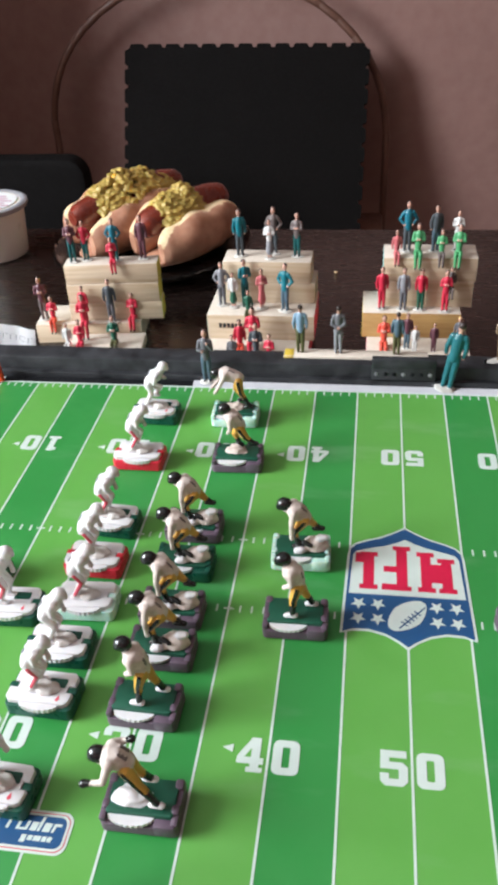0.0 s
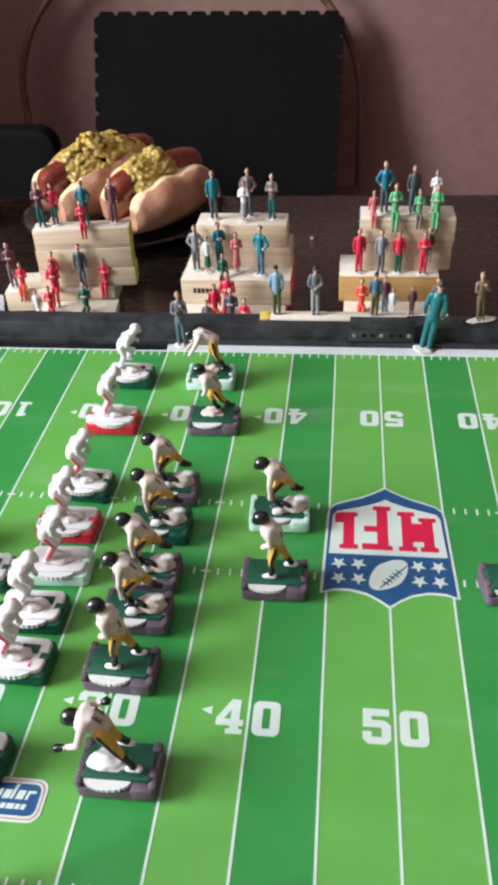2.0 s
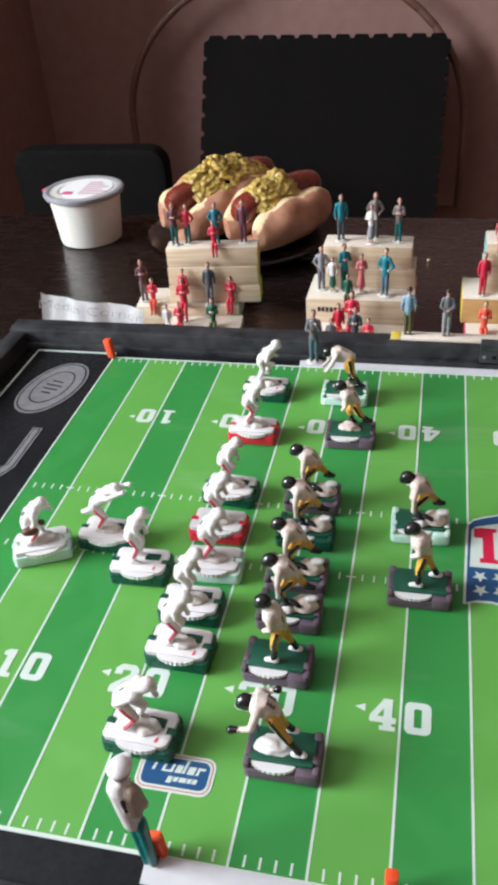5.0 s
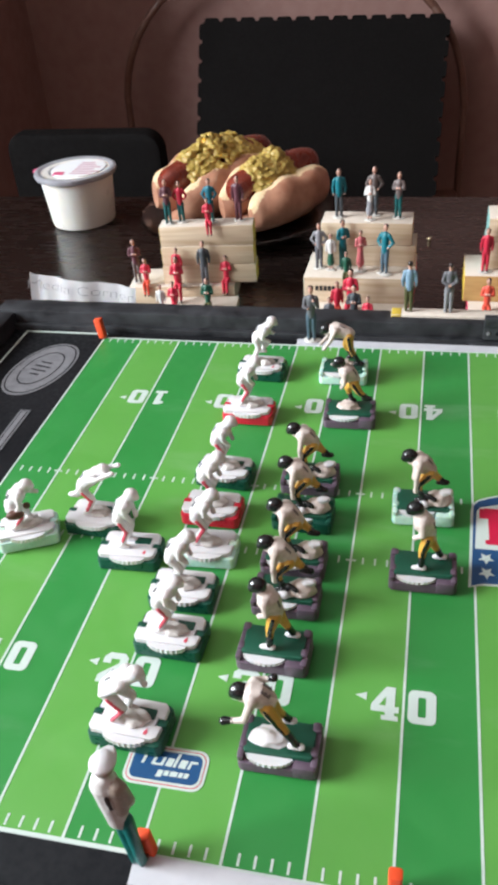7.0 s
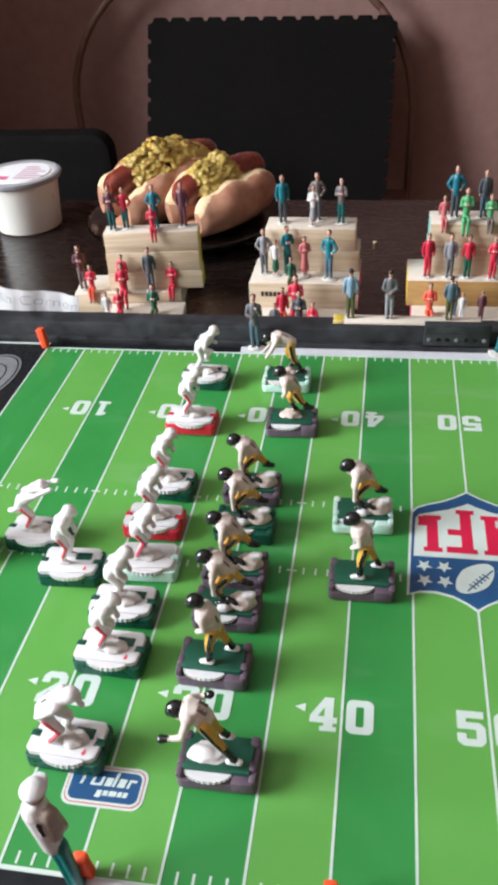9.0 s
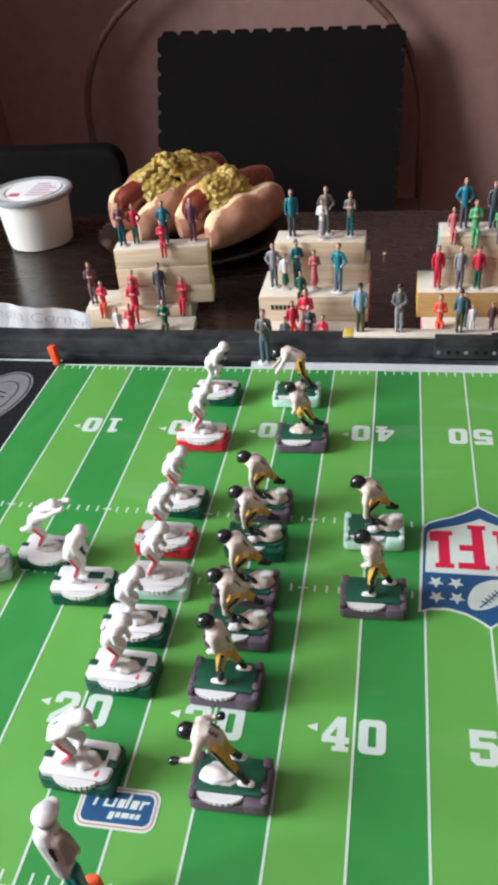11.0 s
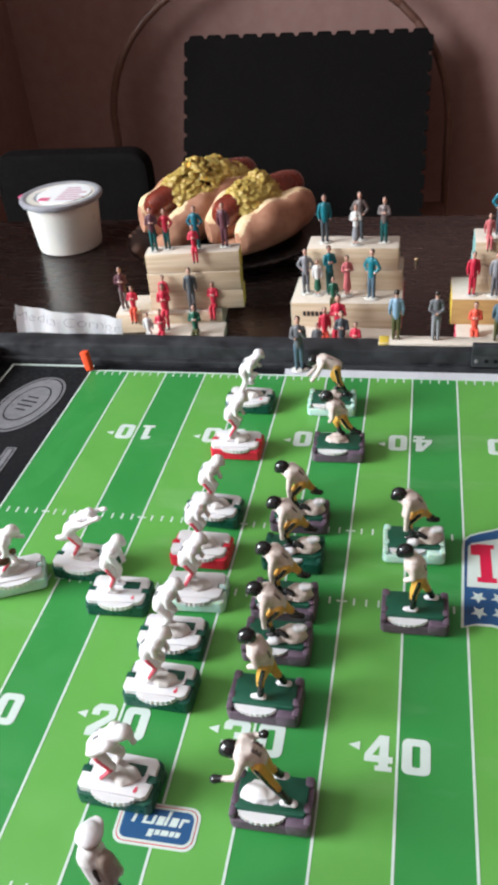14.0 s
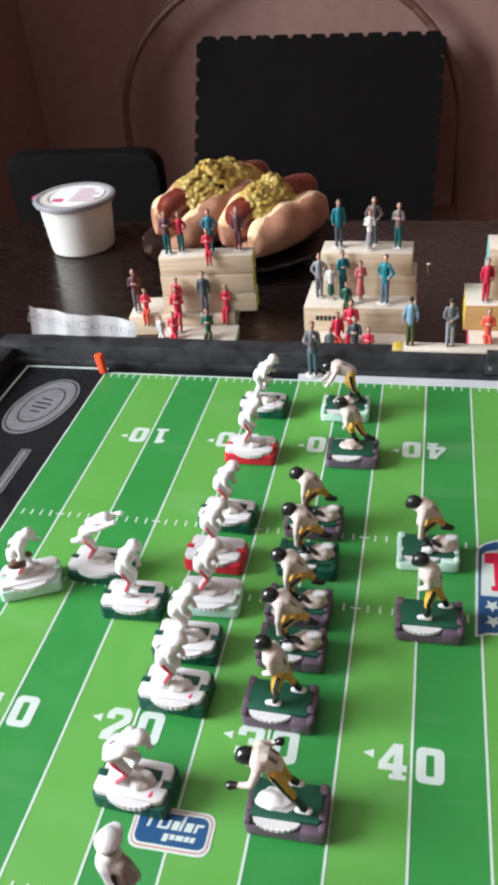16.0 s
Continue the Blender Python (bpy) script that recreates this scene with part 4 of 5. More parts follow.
        limb(bm, (-1.55, 0.3, 1.2), (-2.05, 0.35, 1.3), 0.36, 0.30, 9, 10)
        limb(bm, (0.0, 1.05, 0.3), (0.45, 1.1, 0.28), 0.32, 0.28, 9, 10)
        limb(bm, (-0.2, 0.6, 0.95), (-0.75, 0.85, 0.75), 0.24, 0.22, 6, 8)
    elif pose_name not in ("stand", "upright"):
        ball(bm, (0.25, -0.1, 0.05), 1.0, 5, (1.15, 0.75, 0.5), sub=3, rough=0.5, seed=x)
    if pose_name == "carry":
        ball(bm, (-0.5, -1.15, 2.1), 0.55, 8, (1.5, 0.8, 0.85))
        ball(bm, (0.6, -0.75, 2.6), 0.35, 8, (1.0, 0.6, 1.1))
    # number strokes on the back
    back = (neck + hip) / 2 + (Vector((-(neck.z - hip.z), 0, neck.x - hip.x)).normalized() * 0.79)
    along = (neck - hip).normalized()
    for s in (-1, 1):
        limb(bm, back + along * 0.35 + Vector((0, s * 0.3, 0.02)), back - along * 0.25 + Vector((0, s * 0.3, 0.02)), 0.07, 0.07, 10, 5)
        if pose_name == "run":
            for u in (0.35, 0.05, -0.25):
                limb(bm, back + along * u + Vector((0, s * 0.3, 0.02)), back + along * u + Vector((0, s * 0.3 - 0.22, 0.02)), 0.07, 0.07, 10, 5)
    for v in bm.verts:
        if v.co.z < 0:
            v.co.z = 0.0
    bmesh.ops.scale(bm, vec=(1.0, spread, 1.0), verts=bm.verts)
    ob = part("player_figurine", fused(bm, 0.085), mats)
    ob.matrix_basis = Matrix.Translation(P(x, y, 1.66)) @ Matrix.Rotation(radians(turn), 4, "Z")
    return tagged(ob, label, "player figurine", "dark helmet team" if dark else "white team")


DARK = "player with black helmet and gold trousers, "
PLUM, MINT_D = "plum-grey plastic game piece with a green plate and white dial", "milky aqua plastic game piece with a green plate"
# x, y of the base's middle, turn, rim, pose
for x, y, turn, rim, pose_name, words in (
        (-17.68, -53.45, 0, BASE_PURPLE, "run", "running, one arm out"), (-19.46, -45.75, -1.5, BASE_PURPLE, "stand", "standing hunched"),
        (-19.46, -40.45, 0, BASE_PURPLE, "low", "charging low"), (-19.54, -36.15, -1, BASE_PURPLE, "low", "charging low"),
        (-19.6, -30.6, -1, BASE_GREEN, "low", "charging low"), (-19.7, -25.6, 0, BASE_PURPLE, "low", "charging low"),
        (-9.12, -36.3, 0.7, BASE_PURPLE, "stand", "standing upright"), (-9.35, -28.45, 2, BASE_MINT, "low", "crouching low"),
        (-17.17, -14.6, 1.5, BASE_PURPLE, "lean", "leaning forward"), (-18.7, -6.25, 0.6, BASE_MINT, "stoop", "bent forward"),
        (9.75, -35.4, 8, BASE_PURPLE, "stand", "standing beyond midfield")):
    y -= 0.40
    base_dark(rim, PLATE_GREEN, MINT_D if rim is BASE_MINT else PLUM, x, y, turn)
    player(pose_name, True, x + 0.1, y + 0.1, 180 + turn, DARK + words)

WHITE = "white player figurine with thin red trim, "
GREEN_L, RED_L, MINT_L = "dark green plastic game piece under a notched white plate", "red plastic game piece under a notched white plate", "milky aqua plastic game piece under a white plate"
for x, y, turn, rim, pose_name, words in (
        (-28.0, -53.6, -3, BASE_GREEN, "bend", "bent over"), (-27.4, -45.8, -2, BASE_GREEN, "crouch", "crouching forward"),
        (-27.75, -41.2, 1, BASE_GREEN, "crouch", "crouching forward"), (-27.1, -36.2, 3, BASE_MINT, "crouch", "crouching over the ball"),
        (-27.8, -31.15, -1, BASE_RED, "crouch", "crouching forward"), (-27.9, -25.75, -4, BASE_GREEN, "crouch", "crouching forward"),
        (-33.45, -37.4, 2, BASE_GREEN, "upright", "leaning forward"), (-37.9, -33.75, -2.5, BASE_GREEN, "reach", "reaching forward"),
        (-43.6, -36.15, 24, BASE_MINT, "carry", "holding a ball"), (-27.75, -15.2, 0, BASE_RED, "crouch", "leaning forward on red"),
        (-28.0, -6.5, -2, BASE_GREEN, "stride", "running")):
    y -= 0.15
    base_white(rim, RED_L if rim is BASE_RED else MINT_L if rim is BASE_MINT else GREEN_L, x, y, turn, slot=rim is BASE_GREEN)
    player(pose_name, False, x, y, turn, WHITE + words)

# ---- bleachers of stacked boards ----
DROP = 0.75


TURNED = {1: (-45.0, 30.5, 6.0), 2: (-19.5, 28.5, -0.5), 3: (3.5, 28.5, 0.0)}


def stood(stack, x, y):
    """A place on a stack after the stack's turn about its middle."""
    cx, cy, a = TURNED[stack]
    c, s = math.cos(radians(a)), math.sin(radians(a))
    return cx + (x - cx) * c - (y - cy) * s, cy + (x - cx) * s + (y - cy) * c


def bleacher(boards, label, stack):
    """boards: x0, x1, y0, y1, z0, z1, wood, left end, right end."""
    x, y = boards[0][0], boards[0][2]
    b = thing("toy_bleacher", *stood(stack, x, y), -9.5, TURNED[stack][2], label, "bleacher", "wooden block bleachers behind the board")
    for x0, x1, y0, y1, z0, z1, m, le, re in boards:
        z0, z1 = z0 if z0 < -9 else z0 - DROP, z1 - DROP
        bm = bmesh.new()
        box(bm, x0 - x, x1 - x, y0 - y, y1 - y, z0 + 9.5, z1 + 9.5, bevel=0.12)
        for f in bm.faces:
            if f.normal.x < -0.9:
                f.material_index = 1
            elif f.normal.x > 0.9:
                f.material_index = 2
            elif f.normal.z > 0.9:
                f.material_index = 3
        part("board", bm, [m, le, re, PAPER_TOP], b)
    return b


STACK = "stepped bleacher of pine boards"
bleacher([(-57.4, -40.2, 29.2, 36.5, -9.5, -5.5, PINE, PINE, PINE), (-52.0, -39.5, 23.0, 29.0, -9.5, -7.2, PINE, PINE, PINE),
          (-51.6, -36.6, 30.3, 33.6, -5.5, -2.4, PINE, END_YELLOW, END_YELLOW), (-51.5, -36.8, 30.25, 33.6, -2.4, 0.75, PINE, END_YELLOW, END_YELLOW),
          (-51.4, -36.7, 30.3, 33.6, 0.75, 3.95, PINE, END_YELLOW, END_YELLOW)], STACK + " with yellow ends", 1)
bleacher([(-28.1, -11.9, 24.7, 34.0, -5.5, -1.5, PINE, END_TEAL, END_PINK), (-28.0, -12.6, 19.0, 33.5, -9.5, -5.5, PINE, END_TEAL, END_PINK),
          (-25.9, -12.1, 29.1, 34.2, -1.5, 1.75, PINE, END_TEAL, PINE), (-26.0, -12.7, 29.0, 33.8, 1.75, 5.15, PINE, END_TEAL, PINE)], STACK + " with aqua and pink ends", 2)
bleacher([(-4.95, 9.3, 26.3, 34.0, -5.5, -1.5, PINE_WARM, END_YELLOW, END_PINK), (-4.2, 10.6, 20.0, 33.0, -9.5, -5.5, PINE_WARM, END_PINK, END_PINK),
          (-2.3, 10.9, 28.6, 34.0, -1.5, 2.6, PINE, END_TEAL, END_TEAL), (-2.2, 11.1, 28.5, 33.8, 2.6, 6.15, PINE, END_TEAL, END_TEAL)], STACK + " with aqua, yellow and pink ends", 3)
# stamp on the front of the middle bleacher
bm = bmesh.new()
for k in range(8):
    box(bm, 0.62 * k, 0.62 * k + 0.42, -0.03, 0, 0, 0.75)
stamp = part("stamped_mark", bm, INK, smooth=False)
stamp.matrix_basis = Matrix.Translation(P(*stood(2, -26.3, 24.68), -3.6 - DROP)) @ Matrix.Rotation(radians(TURNED[2][2]), 4, "Z")
tagged(stamp, "small black stamped mark on a pine board", "stamp")

# plank on the rail
bm = bmesh.new()
box(bm, -12.95, 3.2, 3.6, 5.5, 2.54, 2.88, bevel=0.06)
box(bm, -14.2, -12.95, 3.6, 5.5, 2.54, 2.88, bevel=0.06, mat=1)
plank = part("rail_plank", bm, [PAPER_TOP, END_YELLOW])
plank.matrix_basis = Matrix.Translation(P(0, 0, 0))
tagged(plank, "thin pale wooden plank lying on the black rail", "plank")
# small black box on the rail
sb = thing("scoreboard_box", 0.3, 2.2, 0.95, 0, "small worn black box with a row of dots on the rail", "box")
bm = bmesh.new()
box(bm, -3.75, 3.75, -0.55, 0.24, 0, 2.9, bevel=0.1)
box(bm, -3.75, 3.75, -0.68, -0.5, 1.75, 2.9, bevel=0.06)
part("case", bm, RAIL_BLACK, sb)
for k in range(7):
    bm = bmesh.new()
    lathe(bm, [(0.24, 0), (0.26, 0.05), (0.15, 0.1)], 10)
    bmesh.ops.rotate(bm, verts=bm.verts, matrix=Matrix.Rotation(radians(90), 3, "X"))
    part("dot", moved(bm, -3.2 + 1.05 * k, -0.55, 0.85), PRINT_BLACK if k % 3 else PRINT_GREY, sb)

# paper sign
sign = thing("paper_sign", -63.6, 7.0, 0, 0, "white paper strip with handwritten words propped behind the rail", "paper sign")
bm = bmesh.new()
cols = 24
grid = []
for i in range(cols + 1):
    x = 15.2 * i / cols
    bow = 0.35 * math.sin(x * 0.7) + 0.1 * math.sin(x * 2.1)
    top = 4.2 - 1.5 * x / 15.2 + (0.4 if i == 0 else 0.0)
    grid.append([bm.verts.new((x, bow + 2.6 * (j / 4) ** 2, -9.4 + (top + 9.4) * j / 4)) for j in range(5)])
for u, v in zip(grid, grid[1:]):
    for j in range(4):
        bm.faces.new((u[j], v[j], v[j + 1], u[j + 1]))
bmesh.ops.solidify(bm, geom=bm.faces[:], thickness=0.06)
part("paper", bm, PAPER_WHITE, sign)
words = lettering("Media Corner", 1.2, 15.4, bold=-0.022, thick=0.0)
bmesh.ops.rotate(words, verts=words.verts, matrix=Matrix.Rotation(radians(70), 3, "X"))
bmesh.ops.rotate(words, verts=words.verts, matrix=Matrix.Rotation(radians(5), 3, "Y"))
for v in words.verts:
    x = v.co.x + 7.4
    j = (v.co.z + 2.4 + 9.4) / 12.85
    v.co.y = 0.35 * math.sin(x * 0.7) + 0.1 * math.sin(x * 2.1) + 2.6 * j ** 2 - 0.32
part("handwriting", moved(words, 7.4, 0, 2.4), PENCIL, sign, smooth=False)


# ---- spectators: small figurines, each one mesh; forward is -y ----
def spectator(x, y, z, top, legs, label, pose_name="stand", turn=0.0, tall=6.9, hair="hair", arms="side", stand=True, lean=0.0, skirt=False, group="spectator figurines", foot=1.0):
    k = tall / 6.9
    bm = bmesh.new()
    mats = [CLOTH[top], CLOTH[legs], CLOTH["flesh"], CLOTH[hair], CLOTH["offwhite"]]
    seat = pose_name == "sit"
    hipz = 1.35 if seat else 3.3
    hip, neck = Vector((0, 0, hipz)), Vector((0, 0.08, hipz + 2.35))
    ball(bm, neck + Vector((0, -0.02, 0.72)), 0.44, 2, (0.86, 0.95, 1.12))
    ball(bm, neck + Vector((0, 0.08, 0.90)), 0.43, 3, (0.92, 1.0, 0.85))
    limb(bm, neck + Vector((0, 0, -0.1)), neck + Vector((0, 0, 0.4)), 0.24, 0.22, 2, 8)
    # jacket
    limb(bm, (0, 0, hipz + 1.95), (0, 0, hipz + 0.1), 0.62, 0.55, 0, 12)
    for s in (-1, 1):
        ball(bm, (s * 0.58, 0.02, hipz + 2.05), 0.36, 0)
    for s in (-1, 1):
        sh = Vector((s * 0.72, 0, hipz + 2.0))
        if arms == "side":
            e, h = Vector((s * 0.95, 0.12, hipz + 1.0)), Vector((s * 0.88, -0.18, hipz + 0.1))
        elif arms == "hips":
            e, h = Vector((s * 1.25, 0.15, hipz + 1.15)), Vector((s * 0.62, -0.25, hipz + 0.45))
        elif arms == "cross":
            e, h = Vector((s * 0.92, -0.25, hipz + 1.15)), Vector((-s * 0.2, -0.68, hipz + 1.3))
        elif arms == "back":
            e, h = Vector((s * 0.98, 0.3, hipz + 1.05)), Vector((s * 0.1, 0.68, hipz + 0.55))
        else:
            e, h = Vector((s * 0.9, -0.35, hipz + 1.1)), Vector((s * 0.35, -0.75, hipz + 2.0 if s > 0 else hipz + 1.0))
        limb(bm, sh, e, 0.29, 0.25, 0, 8)
        limb(bm, e, e.lerp(h, 0.8), 0.25, 0.2, 0, 8)
        ball(bm, h, 0.2, 2, sub=1)
        if seat:
            limb(bm, (s * 0.3, 0, hipz - 0.75), (s * 0.36, -1.35, hipz - 0.7), 0.42, 0.34, 1, 8)
            limb(bm, (s * 0.36, -1.35, hipz - 0.75), (s * 0.33, -1.5, hipz - 2.5), 0.33, 0.24, 1, 8)
            limb(bm, (s * 0.33, -1.45, hipz - 2.6), (s * 0.35, -1.95, hipz - 2.65), 0.2, 0.17, 3, 6)
        elif not skirt:
            limb(bm, (s * 0.28, 0, hipz), (s * 0.33, -0.08, 1.7), 0.42, 0.32, 1, 8)
            limb(bm, (s * 0.33, -0.08, 1.7), (s * 0.35, 0.02, 0.25), 0.32, 0.24, 1, 8)
            limb(bm, (s * 0.35, 0.08, 0.18), (s * 0.38, -0.4, 0.16), 0.2, 0.17, 3, 6)
        else:
            limb(bm, (s * 0.24, 0, 1.4), (s * 0.24, 0, 0.25), 0.22, 0.17, 2, 8)
            limb(bm, (s * 0.24, 0.06, 0.16), (s * 0.26, -0.35, 0.14), 0.17, 0.14, 3, 6)
    if seat:
        ball(bm, (0, 0, hipz - 0.6), 0.66, 1, (1.0, 0.9, 0.75))
    if skirt:
        limb(bm, (0, 0, hipz), (0, 0, 1.5), 0.5, 0.78, 1, 12)
    bmesh.ops.scale(bm, vec=(1.0, 0.8, 1.0), verts=[v for v in bm.verts if v.co.z > hipz - 0.2])
    if stand and not seat:
        ball(bm, (0.05, 0, 0.05), 1.0, 4, (1.25 * foot, 0.95, 0.22), rough=0.3, seed=x * 1.3)
    bmesh.ops.scale(bm, vec=(k * 0.89, k * 0.89, k), verts=bm.verts)
    if lean:
        bmesh.ops.rotate(bm, verts=bm.verts, matrix=Matrix.Rotation(radians(lean), 3, "Y"))
    if not seat:
        for v in bm.verts:
            v.co.z = max(v.co.z, 0.0)
    ob = part("spectator_figurine", fused(bm, 0.075, 1), mats)
    dz = 0.02 if not seat else 0.0
    ob.matrix_basis = Matrix.Translation(P(x, y, z + dz)) @ Matrix.Rotation(radians(turn), 4, "Z")
    return tagged(ob, label, "figurine", group)


S = "painted spectator figurine "
TOP1, MID1, LOW1 = 3.95, -5.5, -7.2
TOP2, MID2, LOW2 = 5.15, -1.5, -5.5
TOP3, MID3, LOW3 = 6.15, -1.5, -5.5
CROWD = [
    # first bleacher
    (-50.1, 31.8, TOP1, "maroon", "deep_teal", "in a maroon jacket on the top step", "stand", 8, 6.9, "cross"),
    (-48.1, 32.3, TOP1, "red", "deep_teal", "in a red jacket and green trousers", "stand", 0, 6.4, "hips"),
    (-43.4, 31.8, TOP1, "blue", "deep_teal", "in a blue jacket with arms akimbo", "stand", 0, 6.8, "hips"),
    (-39.1, 32.2, TOP1, "maroon", "maroon", "in a maroon suit on the top step", "stand", -5, 6.9, "side"),
    (-43.7, 30.7, TOP1, "red", "red", "sitting in red on the top edge", "sit", 10, 6.0, "cross"),
    (-56.3, 31.2, MID1, "maroon", "taupe", "in a maroon jacket at the step's end", "stand", 10, 7.4, "cross"),
    (-54.6, 30.1, MID1, "red", "coral", "sitting in red on the lower step", "sit", 0, 6.4, "cross"),
    (-49.2, 29.5, MID1, "red", "red", "in red behind the others on the step", "stand", -15, 6.4, "side"),
    (-49.2, 28.4, MID1, "red", "red", "sitting in bright red with crossed arms", "sit", 8, 7.6, "cross"),
    (-44.9, 29.5, MID1, "dark_grey", "grey", "in a dark grey suit on the step", "stand", 0, 7.4, "side"),
    (-41.6, 30.2, MID1, "red", "red", "sitting in red at the step's edge", "sit", -8, 6.6, "cross"),
    (-51.4, 25.0, LOW1, "white", "white", "in white on the lowest step", "sit", 0, 5.6, "side"),
    (-49.4, 25.0, LOW1, "red", "red", "in red on the lowest step", "sit", 0, 6.3, "cross"),
    (-44.0, 25.0, LOW1, "dark_green", "olive", "in dark green on the lowest step", "sit", 0, 7.0, "cross"),
    # second bleacher
    (-23.7, 31.2, TOP2, "teal", "dark_grey", "in a teal jacket on the top step", "stand", 12, 7.2, "side"),
    (-18.7, 32.2, TOP2, "taupe", "dark_grey", "in a grey-brown suit standing behind", "stand", 0, 7.2, "hips"),
    (-19.1, 30.2, TOP2, "white", "steel", "woman in white with a grey skirt", "skirt", 0, 6.0, "cross"),
    (-15.1, 31.2, TOP2, "taupe", "deep_teal", "in a taupe jacket with folded arms", "stand", -10, 6.7, "cross"),
    (-26.3, 28.0, MID2, "steel", "grey", "in a grey suit with arms akimbo", "stand", 5, 7.0, "hips"),
    (-24.5, 27.4, MID2, "white", "dark_green", "woman in a white top and green skirt", "skirt", 0, 5.6, "side"),
    (-22.8, 28.2, MID2, "teal", "deep_teal", "in a teal jacket facing away slightly", "stand", 30, 7.4, "cross"),
    (-20.1, 27.2, MID2, "pink", "pink", "woman in a pink dress", "skirt", 20, 6.3, "cross"),
    (-16.5, 26.4, MID2, "teal", "slate", "in a teal-blue jacket at the step's edge", "stand", -25, 7.6, "hips"),
    (-22.0, 25.6, MID2 - 0.2, "dark_green", "olive", "sitting in green on the step's edge", "sit", 0, 5.4, "side"),
    (-21.0, 22.5, LOW2 + 0.4, "red", "red", "sitting in red with dark hair", "sit", 0, 8.4, "cross"),
    (-22.9, 22.0, LOW2 - 0.1, "red", "coral", "sitting in red beside the others", "sit", 10, 6.6, "side"),
    (-23.9, 20.8, LOW2 - 1.6, "grey", "grey", "in a grey coat on the lowest step", "sit", 0, 6.0, "side"),
    (-20.3, 20.6, LOW2 - 0.6, "dark_grey", "grey", "in a dark grey coat on the lowest step", "sit", 0, 7.6, "cross"),
    (-18.3, 20.2, LOW2 - 1.0, "red", "red", "in red with long dark hair", "sit", -10, 6.0, "cross"),
    # third bleacher
    (1.1, 31.0, TOP3, "blue", "dark_grey", "in a blue jacket on the top step", "stand", 0, 7.4, "hips"),
    (5.1, 31.0, TOP3, "dark_grey", "slate", "in a dark grey suit on the top step", "stand", 8, 6.8, "side"),
    (8.2, 31.4, TOP3, "white", "white", "in white with crossed arms", "stand", 0, 5.9, "cross"),
    (-0.4, 29.2, TOP3, "pink", "pink", "sitting in pink on the top edge", "sit", 5, 5.4, "side"),
    (2.6, 29.1, TOP3, "green", "green", "sitting in bright green with crossed arms", "sit", 0, 6.9, "cross"),
    (5.9, 29.1, TOP3, "green", "taupe", "sitting in a bright green dress", "sit", 0, 5.6, "cross"),
    (8.3, 29.1, TOP3, "green", "green", "sitting in bright green on the top edge", "sit", -8, 6.6, "cross"),
    (7.6, 28.0, MID3 + 3.0, "taupe", "taupe", "in taupe between the steps", "sit", 0, 5.0, "side"),
    (-2.2, 27.7, MID3, "red", "red", "in a red suit on the middle step", "stand", 5, 6.6, "side"),
    (0.9, 27.4, MID3, "steel", "grey", "in a grey shirt with arms out", "stand", 0, 6.6, "side"),
    (3.4, 27.6, MID3, "red", "dark_green", "in a red jacket and green trousers", "stand", 0, 6.4, "side"),
    (6.9, 27.2, MID3, "red", "red", "in red with crossed arms", "stand", 0, 6.4, "cross"),
    (-1.7, 23.4, LOW3, "coral", "coral", "sitting in an orange dress", "sit", 0, 7.0, "cross"),
    (1.6, 23.0, LOW3, "maroon", "slate", "in a brown jacket on the lowest step", "stand", 0, 5.6, "side"),
    (8.8, 22.6, LOW3, "grey", "grey", "in grey with a yellow cap", "stand", 0, 5.4, "side"),
    (5.4, 22.4, LOW3 - 0.2, "maroon", "maroon", "in maroon peeking over the rail", "stand", 0, 4.6, "side"),
    (2.7, 22.0, LOW3 - 0.2, "white", "white", "in white peeking over the rail", "stand", 0, 4.4, "side"),
]
for x, y, z, top, legs, words, pose_name, turn, tall, arms in CROWD:
    stack = 1 if x < -35 else 2 if x < -10 else 3
    x, y = stood(stack, x + (0.15 if stack < 3 else 0.0), y)
    turn += TURNED[stack][2]
    spectator(x, y, z - DROP, top, legs, S + words, "sit" if pose_name == "sit" else "stand", turn, tall, arms=arms, skirt=pose_name == "skirt", hair="yellow" if "yellow" in words else "hair")

# men by the far sideline
spectator(-12.2, 4.5, 2.88, "light_blue", "olive", "figurine in a light blue jacket standing on the plank", turn=180, tall=6.5, arms="side", stand=False, group="sideline figurines")
spectator(-7.6, 4.5, 2.88, "grey", "steel", "painted figurine in a grey suit with arms behind its back", turn=180, tall=6.4, arms="back", stand=False, group="sideline figurines")
spectator(-0.6, 4.5, 2.88, "slate", "olive", "painted figurine in a slate coat with its back turned", turn=175, tall=5.7, arms="side", stand=False, group="sideline figurines")
spectator(-23.5, 1.5, 0.13, "grey", "slate", "grey-suited figurine with raised hand at the sideline", turn=5, tall=7.2, arms="chin", group="sideline figurines")
spectator(5.3, 1.45, 0.13, "petrol", "petrol", "teal-suited figurine leaning over at the sideline", turn=165, tall=9.1, arms="side", lean=-8, group="sideline figurines")
spectator(11.7, 4.3, 2.5, "bronze", "bronze", "bronze-coloured crouching figurine on a white stand on the rail", turn=10, tall=6.2, arms="chin", hair="bronze", lean=-4, foot=2.0, group="sideline figurines")


